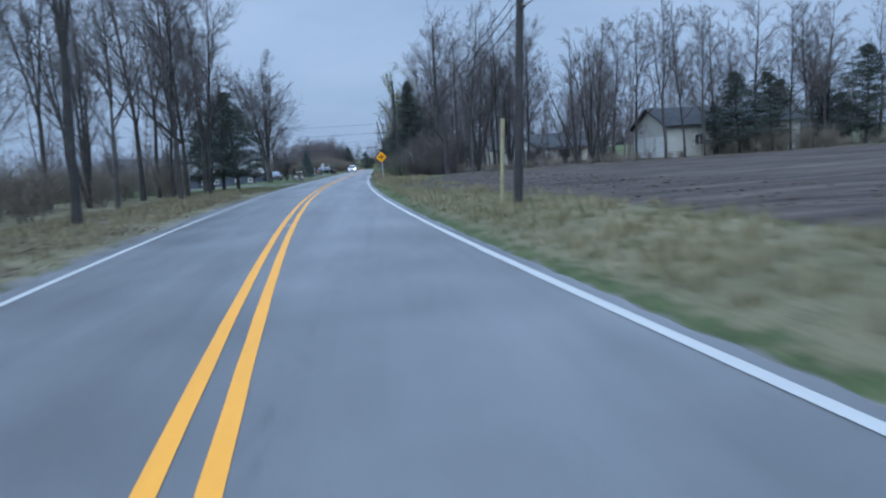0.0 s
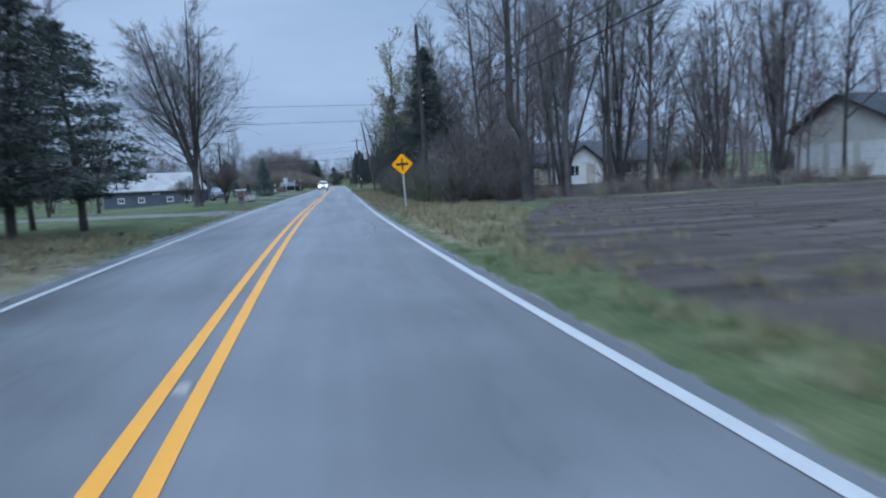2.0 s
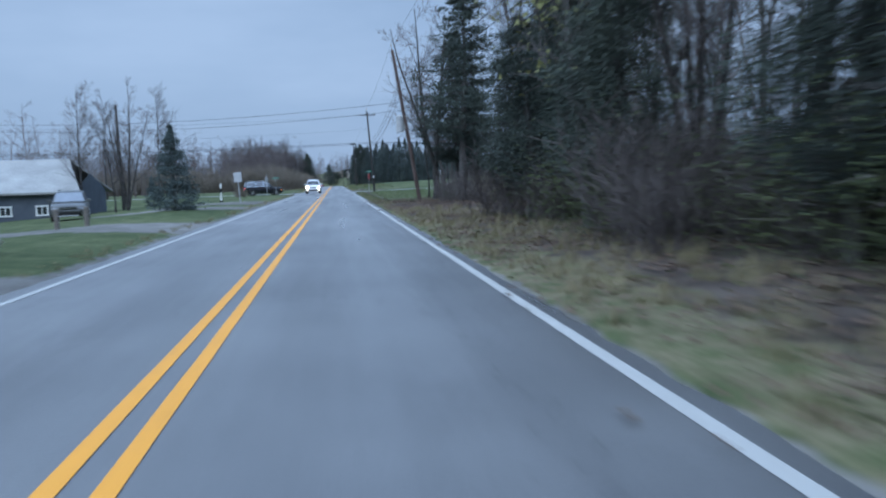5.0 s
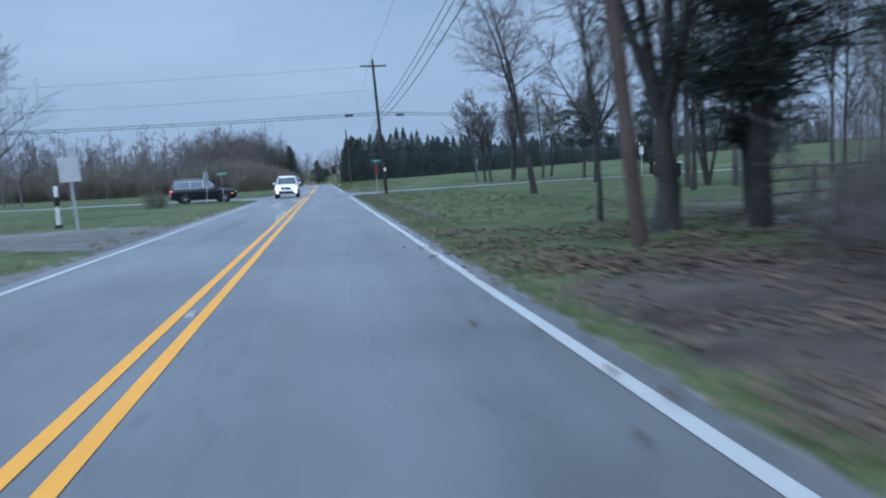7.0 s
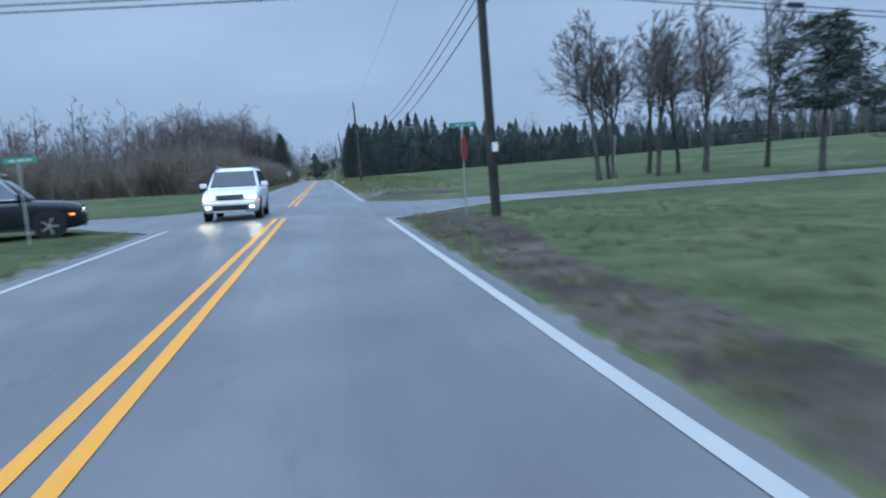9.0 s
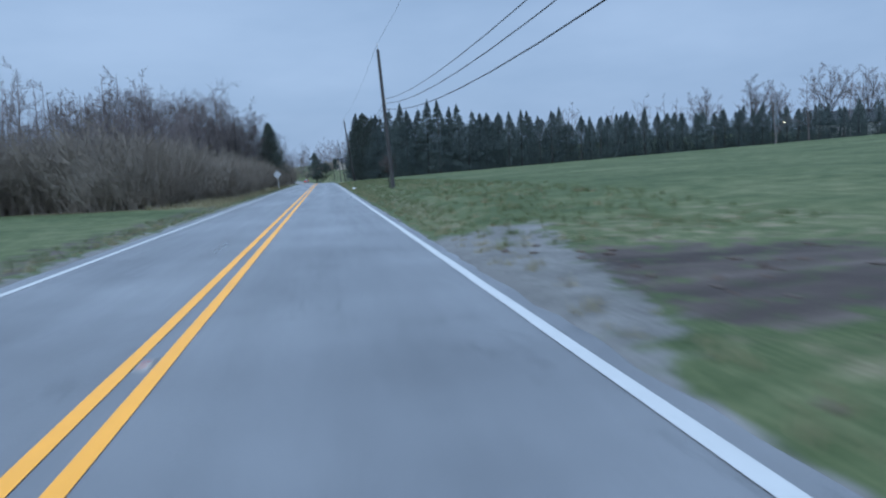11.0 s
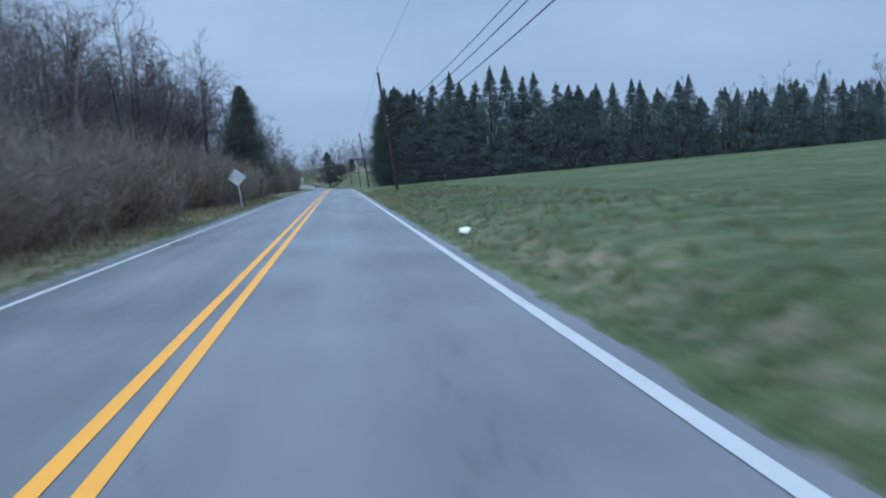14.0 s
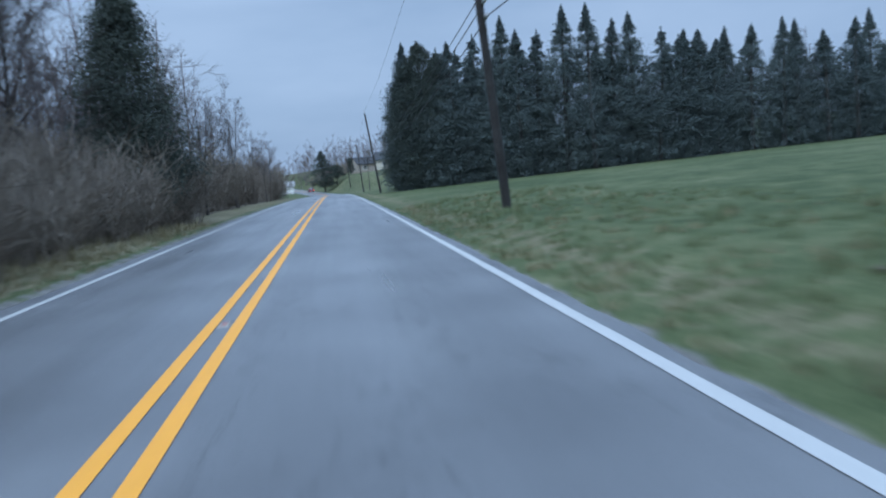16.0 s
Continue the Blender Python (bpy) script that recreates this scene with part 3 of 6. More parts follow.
def cover(x, y):
    """Masks of soil, dry litter and gravel."""
    s = x - road_x(y)
    soil = within(s, float(np.interp(y, (-50, 30, 40, 52, 60, 66, 70, 74, 79, 84), (8.7, 8.6, 6.8, 5.1, 5.2, 6.6, 7.5, 9.0, 11.4, 13.6))), 90, 0.8) * within(y, -120, 82, 1.2)
    soil = max(soil, 0.95 * (1 - smooth(0.55, 1.25, math.hypot((s - 7.2 - 0.1 * (y - 314)) / 2.5, (y - 314.0) / 4.4))))
    soil = max(soil, within(s, 6.5 + 0.35 * max(0, s - 8), 70, 0.9) * within(y, 83.0 + 0.1 * max(0, s - 10), 112, 1.2) * 0.85)
    dry = within(s, 3.8, 8.8, 0.6) * float(np.interp(y, (-120, 34, 42, 58, 64, 84), (0.74, 0.74, 0.3, 0.3, 0.8, 0.8)))* within(y, -120, 84, 4)
    dry = max(dry, within(s, 3.4, 60, 0.7) * within(y, 82, 138 + 0.2 * max(0, s - 6), 2) * 0.56)
    soil = max(soil, within(s, 4.8, 40, 1.0) * within(y, 94, 152, 5) * 0.72)
    soil = max(soil, within(s, 4.0, 11.5 - 0.35 * max(0, y - 146), 0.8) * within(y, 130, 149.5, 2) * 0.9)
    soil = max(soil, within(s, 9, 30, 2) * within(y, 140, 168, 3) * 0.5)
    dry = max(dry, within(s, 3.7, 5.0, 0.5) * within(y, 160, 206, 3) * 0.3)
    soil = max(soil, within(s, 3.7, 5.2 + 0.9 * smooth(188, 196, y), 0.5) * within(y, 160, 205, 3) * 0.74)
    dry = max(dry, within(s, 3.7, 5.6, 1.0) * within(y, 230, 420, 6) * 0.5)
    dry = max(dry, within(s, -60, -3.6, 0.6) * within(y, -120, 66, 5) * 0.85)
    dry = max(dry, within(s, -60, -4.1, 0.5) * within(y, 258 - 0.5 * min(0, s + 8), 440, 3) * 0.8)
    soil = max(soil, within(s, -60, -6.3, 0.8) * within(y, 262, 440, 3) * 0.58)
    soil = max(soil, within(s, -5.6, -3.7, 0.5) * within(y, 214, 262, 3) * 0.5)
    dry = max(dry, within(s, 4.5, 70, 1.0) * within(y, 470, 760, 10) * 0.42)
    gravel = 0.6 * within(s, 3.2, 3.78, 0.10)
    gravel = max(gravel, 0.62 * within(s, -3.95, -3.0, 0.18))
    for y0, y1, far in ((86, 91, 30), (128.5, 133, 26), (149.5, 152.5, 14), (159.5, 167, 12), (113.6, 114.8, 14)):
        flare = 2.2 * smooth(-9, -3.5, s)
        gravel = max(gravel, within(s, -far, -3.5, 0.4) * within(y + 0.12 * s, y0 - flare * 0.6, y1 + flare * 0.5, 0.5))
    gravel = max(gravel, within(s, -11.6, -9.4, 0.4) * within(y, 150, 165, 0.8))
    bend = 150.0 + 0.62 * max(0, s - 6) + 0.004 * max(0, s - 8) ** 2
    gravel = max(gravel, within(s, 9.5, 44, 0.5) * within(y, bend - 2.2, bend + 2.2, 0.6) * 0.95)
    gravel = max(gravel, within(s, 3.2, 4.7 + 0.16 * (y - 222), 0.6) * within(y, 220.5, 232, 1.6) * 0.76)
    soil = max(soil, within(s, 4.2, 9.6, 1.3) * within(y, 220.5 - 0.1 * (s - 4), 228.5 - 0.4 * (s - 4), 1.6) * 0.64)
    soil = max(soil, within(s, 4.4, 6.6, 0.6) * within(y, 215.8, 219.5, 0.8) * 0.7)
    dry = max(dry, within(s, 4, 12, 1.0) * within(y, 214, 233, 2.0) * 0.42)
    return soil, dry, gravel


def spaced(stops):
    """Grid lines: (from, to, step) runs joined."""
    out = []
    for a, b, step in stops:
        k = max(1, round((b - a) / step))
        out += [a + (b - a) * i / k for i in range(k)]
    return out + [stops[-1][1]]


gx = spaced([(-2200, -400, 300), (-400, -100, 30), (-100, -30, 5), (-30, -12, 1.2), (-12, -5, 0.45), (-5, -3, 0.22), (-3, 3, 1.5), (3, 5, 0.22), (5, 12, 0.45), (12, 30, 1.2), (30, 100, 5), (100, 400, 30), (400, 2200, 300)])
gy = spaced([(-1500, -200, 260), (-200, -20, 12), (-20, 10, 2.0), (10, 213, 0.8), (213, 225, 0.3), (225, 340, 0.8), (340, 480, 3), (480, 760, 8), (760, 3000, 280)])
verts, tints = [], []
for y in gy:
    shift = road_x(max(-40, min(y, 760)))
    for x in gx:
        px = x + shift * (1 if abs(x) < 60 else 60 / abs(x))
        verts.append((px, y, ground_z(px, y) if -150 < y < 760 and abs(x) < 300 else land_z(max(-300, min(px, 300)), max(-40, min(y, 760))) - 0.02))
        tints.append((*cover(px, y), 1.0))
nx = len(gx)
faces = [(j * nx + i, j * nx + i + 1, (j + 1) * nx + i + 1, (j + 1) * nx + i) for j in range(len(gy) - 1) for i in range(nx - 1)]
ground = mesh_object("ground", verts, faces, M_GROUND, smooth=True)
attr = ground.data.color_attributes.new("cover", 'FLOAT_COLOR', 'POINT')
attr.data.foreach_set("color", np.array(tints, dtype=np.float32).ravel())
tagged(ground, "spring lawn, ploughed field and leaf-strewn verges beside the road", "ground", kind="structure")


def ribbon(name, left, right, lift, mat, y0, y1, step, label, category, ragged=0.0, thick=0.0, gaps=()):
    """A strip that follows the road between two offsets from its centre line."""
    rng = random.Random(len(name) * 7 + int(left * 100))
    V, F = [], []
    n = int((y1 - y0) / step)
    prev = False
    for i in range(n + 1):
        y = y0 + (y1 - y0) * i / n
        dx = (road_x(y + 0.5) - road_x(y - 0.5))
        k = math.sqrt(1 + dx * dx)
        skip = any(a < y < b for a, b in gaps)
        for off, sgn in ((left, -1), (right, 1)):
            o = off + (sgn * rng.uniform(0, ragged) if off else 0)
            V.append((road_x(y) + o / k, y - o * dx / k, road_z(y) + lift - 0.012 * abs(o) * (1 if abs(o) < 5 else 0)))
        if i and not skip:
            F.append((2 * i - 2, 2 * i - 1, 2 * i + 1, 2 * i))
    if thick:
        m = len(V)
        V += [(x, y, z - thick) for x, y, z in V]
        for i in range(1, n + 1):
            a, b = 2 * i - 2, 2 * i
            F.append((a, b, b + m, a + m))
            F.append((b + 1, a + 1, a + 1 + m, b + 1 + m))
    ob = mesh_object(name, V, F, mat)
    return tagged(ob, label, category, kind="structure")


# the carriageway is cut along its crown so that it falls to either side
ribbon("road", -3.46, 0.0, 0.0, M_ASPHALT, -120, 900, 0.5, "grey worn asphalt lane, damp", "road", thick=0.12, ragged=0.09)
ribbon("road", 0.0, 3.56, 0.0, M_ASPHALT, -120, 900, 0.5, "grey worn asphalt lane, damp", "road", thick=0.12, ragged=0.09)
cross_gap = ((201.9, 215.2),)
ribbon("road_line", -0.202, -0.085, 0.006, M_YELLOW, -120, 900, 1.0, "yellow centre line, worn", "road marking", ragged=0.006, gaps=((204, 214),))
ribbon("road_line", 0.085, 0.202, 0.006, M_YELLOW, -120, 900, 1.0, "yellow centre line, worn", "road marking", ragged=0.006, gaps=((204, 214),))
ribbon("road_line", -3.17, -3.045, 0.006, M_WHITE_LINE, -120, 900, 1.0, "white edge line, worn", "road marking", ragged=0.008, gaps=cross_gap)
ribbon("road_line", 3.285, 3.415, 0.006, M_WHITE_LINE, -120, 900, 1.0, "white edge line, worn", "road marking", ragged=0.008, gaps=cross_gap)


def side_road(x0, x1, label):
    """A narrower lane that leaves the road at a junction, with flared corners."""
    V, F = [], []
    n = 120
    for i in range(n + 1):
        x = x0 + (x1 - x0) * (i / n) ** 2
        w = lane_half(x)
        y = lane_mid(x)
        z = lane_z(x)
        V += [(x, y - w, z), (x, y + w, z)]
        if i:
            F.append((2 * i - 2, 2 * i, 2 * i + 1, 2 * i - 1) if x1 > 0 else (2 * i - 2, 2 * i - 1, 2 * i + 1, 2 * i))
    m = len(V)
    V += [(x, y, z - 0.12) for x, y, z in V]
    for i in range(1, n + 1):
        a, b = 2 * i - 2, 2 * i
        F += [(a, a + m, b + m, b), (a + 1, b + 1, b + 1 + m, a + 1 + m)]
    return tagged(mesh_object("side_road", V, F, M_ASPHALT), label, "road", kind="structure")


side_road(3.45, 150, "pale grey asphalt lane between lawns")
side_road(-3.38, -120, "pale grey asphalt lane past the lawn")


def lane_line(side, x1):
    """White edge line that turns the corner into the side lane."""
    V, F = [], []
    n = 40
    for i in range(n + 1):
        x = 3.36 + (x1 - 3.36) * (i / n) ** 1.6
        inset = lane_half(x) - 0.20
        y = lane_mid(x) + side * inset
        slope = (lane_mid(x + 0.05) + side * lane_half(x + 0.05) - lane_mid(x - 0.05) - side * lane_half(x - 0.05)) / 0.1
        k = 0.07 / math.hypot(1, slope)
        V += [(x - slope * k, y + k, lane_z(x) + 0.008), (x + slope * k, y - k, lane_z(x) + 0.008)]
        if i:
            F.append((2 * i - 2, 2 * i - 1, 2 * i + 1, 2 * i))
    return tagged(mesh_object("road_line", V, F, M_WHITE_LINE), "white edge line turning into the side lane", "road marking", kind="structure")


lane_line(-1, 16.0)
lane_line(1, 8.5)


def puddle(x, y, rx, ry):
    """A sheet of water that fills its hollow to the brim."""
    level = land_z(x, y) - 0.025
    n = 40
    V = [(x, y, level)] + [(x + rx * 1.3 * math.cos(2 * math.pi * i / n), y + ry * 1.3 * math.sin(2 * math.pi * i / n), level) for i in range(n)]
    F = [(0, 1 + i, 1 + (i + 1) % n) for i in range(n)]
    return tagged(mesh_object("puddle", V, F, M_WATER), "still rain puddle on muddy gravel", "puddle", kind="structure")


for p in PUDDLES:
    puddle(*p)

# ---------------------------------------------------------------- houses


def gable_house(name, label, x, y, turn, length, depth, wall_h, roof_h, wall_mat, roof_mat, windows=(), doors=(), eave=0.5, garage=0, ground=None, hip=0.0):
    """Walls with gables, a pitched roof with thickness and eaves, framed windows and doors. Length runs along local x."""
    top = tagged(new(name), label, "house")
    z = (land_z(x, y) if ground is None else ground)
    top.matrix_world = pose(x, y, z, 0, 0, turn)
    L, D = length / 2, depth / 2
    V = [(-L, -D, -0.3), (L, -D, -0.3), (L, D, -0.3), (-L, D, -0.3), (-L, -D, wall_h), (L, -D, wall_h), (L, D, wall_h), (-L, D, wall_h),
         (-L, 0, wall_h + roof_h * (1 - hip)), (L, 0, wall_h + roof_h * (1 - hip))]
    F = [(0, 1, 5, 4), (2, 3, 7, 6), (1, 2, 6, 9, 5), (3, 0, 4, 8, 7)]
    mesh_object("wall", V, F, wall_mat, top)
    e, t = eave, 0.16
    drop = roof_h / D * e
    R = []
    for lift in (0.0, t):
        R += [(-L - e, -D - e, wall_h - drop + lift), (L + e, -D - e, wall_h - drop + lift), (L + e - hip * D, 0, wall_h + roof_h + lift),
              (-L - e + hip * D, 0, wall_h + roof_h + lift), (L + e, D + e, wall_h - drop + lift), (-L - e, D + e, wall_h - drop + lift)]
    RF = [(6, 7, 8, 9), (9, 8, 10, 11), (0, 3, 2, 1), (3, 5, 4, 2), (0, 1, 7, 6), (4, 5, 11, 10), (1, 2, 8, 7), (2, 4, 10, 8), (3, 0, 6, 9), (5, 3, 9, 11)]
    mesh_object("roof", R, RF, roof_mat, top)
    for side, pos, zz, w, h in windows:
        if side in "fb":
            at, turn_w = (pos, -D - 0.02 if side == "f" else D + 0.02, zz), 0
        else:
            at, turn_w = (L + 0.02 if side == "r" else -L - 0.02, pos, zz), 90
        win = new("window")
        win.parent = top
        win.matrix_local = pose(*at, 0, 0, turn_w)
        for dx, dz, sx, sz in ((0, h / 2, w + 0.16, 0.1), (0, -h / 2, w + 0.16, 0.1), (-w / 2, 0, 0.1, h), (w / 2, 0, 0.1, h), (0, 0, 0.05, h)):
            boxed("frame", (sx, 0.1, sz), (dx, 0, dz), M_WHITE, win)
        boxed("pane", (w, 0.03, h), (0, 0, 0), M_GLASS, win)
    for side, pos, w, h, mat in doors:
        at = (pos, -D - 0.03, h / 2) if side == "f" else (L + 0.03 if side == "r" else -L - 0.03, pos, h / 2)
        d = new("door")
        d.parent = top
        d.matrix_local = pose(*at, 0, 0, 0 if side == "f" else 90)
        n = 4 if w > 2 else 1
        for i in range(n):
            boxed("panel", (w, 0.06, h / n - 0.03), (0, 0, -h / 2 + h / n * (i + 0.5)), mat, d, bevel=0.012)
        boxed("trim", (w + 0.24, 0.05, 0.12), (0, -0.02, h / 2 + 0.06), M_WHITE, d)
    return top


# the low slate-blue house with the pale roof
gable_house("house", "low slate-blue house with pale metal roof on the lawn", -26.0, 169.0, 2, 14.5, 9, 2.7, 2.4, M_SIDING_BLUE, M_ROOF_PALE,
            windows=(("f", -4.8, 1.2, 0.8, 0.7), ("f", -1.9, 1.2, 0.8, 0.7), ("f", 2.2, 1.2, 0.8, 0.7), ("f", 4.8, 1.2, 0.8, 0.7), ("l", 0, 1.2, 0.8, 0.7)),
            doors=(("f", 0.2, 0.95, 2.0, M_SIDING_BLUE),), hip=0.45, ground=-1.25)
# white gabled garage house behind the ploughed field
gable_house("house", "off-white gabled house with three garage doors and dark roof", 44.0, 94.1, 0, 15.2, 11.0, 3.4, 2.1, M_SIDING_PALE, M_ROOF_DARK,
            windows=(("f", -4, 1.7, 1.1, 1.2), ("f", 0, 1.7, 1.1, 1.2), ("f", 4, 1.7, 1.1, 1.2)),
            doors=(("l", -3.3, 2.5, 2.15, M_WHITE), ("l", 0.0, 2.5, 2.15, M_WHITE), ("l", 3.3, 2.5, 2.15, M_WHITE)), ground=0.5)
gable_house("house", "cream bungalow with dark shingle roof behind bare trees", 30.8, 132.0, 0, 15.4, 9, 2.4, 2.2, M_SIDING_CREAM, M_ROOF_DARK,
            windows=(("f", -1.4, 1.5, 1.3, 1.2), ("f", 3.6, 1.5, 1.6, 1.2)), doors=(("f", 1.2, 1.0, 2.05, M_WHITE),))
gable_house("house", "small white gabled porch house behind bare trees", 26.7, 124.2, 90, 6, 4.0, 2.3, 1.6, M_WHITE, M_ROOF_DARK,
            windows=(("l", 0.9, 1.4, 0.9, 1.1),), doors=(("l", -0.8, 0.95, 2.05, M_SIDING_CREAM),))
# beyond the dip
gable_house("house", "pale brick house on the bank beyond the dip", 13.6, 578.0, 20, 10, 7, 2.8, 2.2, M_BRICK, M_ROOF_DARK, windows=(("f", -2.5, 1.5, 1.2, 1.2), ("f", 2.5, 1.5, 1.2, 1.2)))
gable_house("house", "pale house with dark roof beyond the dip", 22.0, 566.0, -10, 12, 8, 3.0, 2.4, M_SIDING_CREAM, M_ROOF_DARK, windows=(("f", -3, 1.5, 1.2, 1.2), ("f", 3, 1.5, 1.2, 1.2)))
gable_house("house", "long white shed beyond the dip", -22.0, 590.0, 5, 18, 8, 2.6, 1.6, M_WHITE, M_ROOF_PALE, windows=(("f", -5, 1.5, 1.2, 1.0), ("f", 5, 1.5, 1.2, 1.0)))
gable_house("house", "pale distant house with lit porch lamp above the field", 118.0, 372.0, -30, 12, 8, 3.2, 2.6, M_WHITE, M_ROOF_DARK, windows=(("f", -3, 1.6, 1.3, 1.3), ("f", 3, 1.6, 1.3, 1.3)))

# ---------------------------------------------------------------- poles, wires and signs


def straight(name, a, b, ra, rb, mat, parent, sides=12, label=""):
    V, F = [], []
    a, b = Vector(a), Vector(b)
    tube(V, F, [a, a.lerp(b, 0.5), b], [ra, (ra + rb) / 2, rb], sides, cap=True)
    return mesh_object(name, V, F, mat, parent, label, smooth=False)


def utility_pole(label, base, head, mat=None, arm=None, can=False, arm_dir=(1, 0, 0)):
    """A tapered wooden pole from base to head, with its insulators, and arms or a transformer where it has them."""
    top = tagged(new("utility_pole"), label, "utility pole", group="utility poles")
    z = land_z(base[0], base[1]) - 0.1
    top.matrix_world = pose(base[0], base[1], z)
    h = Vector((head[0] - base[0], head[1] - base[1], head[2] - z))
    straight("shaft", (0, 0, 0), h, 0.138, 0.09, mat or M_POLE, top)
    straight("top_pin", h, h * (1 + 0.28 / h.length), 0.03, 0.02, M_STEEL, top, 6)
    straight("insulator", h * (1 + 0.24 / h.length), h * (1 + 0.40 / h.length), 0.055, 0.03, M_SIGN_BACK, top, 8)
    d = Vector(arm_dir).normalized()
    for f in (arm or ()):
        c = h * f
        boxed("crossarm", (1.9, 0.09, 0.11), c + Vector((0, -0.14, 0)), M_POLE, top, bevel=0.01)
        for k in (-0.85, 0.85):
            straight("insulator", c + Vector((k, -0.14, 0.05)), c + Vector((k, -0.14, 0.24)), 0.045, 0.025, M_SIGN_BACK, top, 8)
    for f in (0.575, 0.615, 0.645):
        c = h * f
        boxed("bracket", (0.09, 0.34, 0.07), c + Vector((0.1, -0.12, 0)), M_STEEL, top)
    if can:
        c = h * 0.475 + Vector((-0.46, -0.1, 0))
        straight("transformer", c, c + Vector((0, 0, 0.95)), 0.25, 0.25, M_SIGN_BACK, top, 16)
        straight("transformer_cap", c + Vector((0, 0, 0.95)), c + Vector((0, 0, 1.05)), 0.27, 0.12, M_SIGN_BACK, top, 16)
        boxed("hanger", (0.3, 0.08, 0.5), h * 0.475 + Vector((-0.16, -0.1, 0.45)), M_STEEL, top)
    return top


POLES = [((9.0, -35.0, 0), (9.6, -35.0, 9.6)), ((8.1, 27.8, 0), (8.6, 27.6, 9.6)), ((7.0, 90.0, 0), (6.6, 89.2, 10.2)), ((6.75, 152.4, 0), (5.15, 150.9, 9.5)), ((6.1, 198.0, 0), (5.45, 196.4, 9.8)),
         ((5.75, 263.2, 0), (5.35, 264.2, 9.1)), ((6.15, 332.8, 0), (5.0, 330.4, 9.3)), ((6.6, 400.0, 0), (5.5, 399.5, 8.8)), ((7.0, 462.0, 0), (6.4, 461, 8.0)), ((6.0, 530.0, 0), (5.6, 530, 8.0))]
LABELS = ["dark wooden utility pole on the dry verge"] * 3 + ["reddish weathered utility pole with grey transformer among conifers", "brown utility pole with crossarm at the junction"] + ["dark leaning utility pole on the grass verge"] * 5
for i, (b, h) in enumerate(POLES):
    utility_pole(LABELS[i], b, h, M_POLE_RED if i == 3 else None, arm=(0.955,) if i == 4 else None, can=(i == 3))
guard = tagged(new("guy_wire_guard"), "yellowed guard tube on the guy wire of the pole", "guy wire")
guard.matrix_world = pose(7.71, 28.2, land_z(7.71, 28.2))
M_GUARD = shader("yellowed_plastic", [(0.26, 0.23, 0.13), (0.35, 0.31, 0.18), (0.42, 0.37, 0.23)], 0.7, 2, 20, 0.1)
straight("tube", (0, 0, -0.1), (0.13, -0.08, 2.5), 0.055, 0.055, M_GUARD, guard, 10)
straight("wire", (0.13, -0.08, 2.5), (0.78, -0.5, 8.2), 0.008, 0.008, M_WIRE, guard, 5)
side_poles = (((20.5, 217.0, 0), (20.4, 217.0, 7.8)), ((-30, 213.5, 0), (-30, 213.5, 8.4)), ((-14.5, 140.0, 0), (-14.7, 140.0, 8.6)), ((-17.0, 172.0, 0), (-17.1, 172.0, 8.6)))
for b, h in side_poles[1:]:
    utility_pole("distant wooden utility pole beyond the lawn", b, h)


def wire(name, a, b, sag, r, label):
    V, F = [], []
    a, b = Vector(a), Vector(b)
    pts = [a.lerp(b, i / 16) - Vector((0, 0, sag * 4 * (i / 16) * (1 - i / 16))) for i in range(17)]
    tube(V, F, pts, [r] * 17, 5)
    return tagged(mesh_object(name, V, F, M_WIRE), label, "cable", group="overhead cables")


def pole_at(i, f):
    b, h = Vector(POLES[i][0]), Vector(POLES[i][1])
    b.z = land_z(b.x, b.y) - 0.1
    return b.lerp(h, f)


SLACK = (1.0, 1.0, 0.9, 0.55, 1.42, 0.8, 0.9, 0.9, 0.9)
for i in range(len(POLES) - 1):
    for k, (f, r, sag, dx) in enumerate(((0.575, 0.016, 1.2, 0.16), (0.615, 0.014, 1.1, 0.14), (0.645, 0.013, 1.0, 0.14), (1.04, 0.007, 0.7, 0.0))):
        up = [0.17 if j == 3 and k < 3 else 0.0 for j in (i, i + 1)]
        a, b = pole_at(i, f + up[0]) + Vector((dx, -0.25, 0)), pole_at(i + 1, f + up[1]) + Vector((dx, -0.25, 0))
        sag *= SLACK[i]
        wire("power_cable", a, b, sag, r, "thin top wire between utility poles" if k == 3 else "black sagging cable between utility poles")
meter = tagged(new("pole_plate"), "small white plate fixed to the junction pole", "plate")
meter.matrix_world = pose(6.02, 197.5, land_z(6, 197.5) + 1.9, 0, 0, 10)
boxed("plate", (0.16, 0.03, 0.24), (0, -0.02, 0), M_WHITE, meter, bevel=0.004)
boxed("bracket", (0.05, 0.3, 0.05), (0, 0.12, 0), M_STEEL, meter)
# cables over the junction
for z, r in ((5.95, 0.02), (6.12, 0.02)):
    wire("power_cable", (5.75, 197.4, z), (-60, 203, z + 0.3), 0.45, r, "black cable strung across the junction")
    wire("power_cable", (5.75, 197.4, z), (70, 216, z + 0.9), 0.5, r, "black cable strung along the side lane")
wire("power_cable", (5.1, 196.3, 9.35), (-60, 203, 9.3), 0.6, 0.008, "thin wire strung across the junction")
wire("power_cable", (5.6, 196.9, 7.7), (-60, 203, 7.6), 0.6, 0.007, "thin wire strung across the junction")
for z in (5.85, 4.95):
    wire("power_cable", (6.7, 90.0, z), (-60, 74, z + 0.4), 0.5, 0.010, "black cable strung across the road")
for z, dy in ((6.35, 0.0), (5.85, 0.3)):
    wire("power_cable", (5.6, 151.6 + dy, z), (-32, 163, z + 0.6), 0.85, 0.011, "black cable strung across the road")
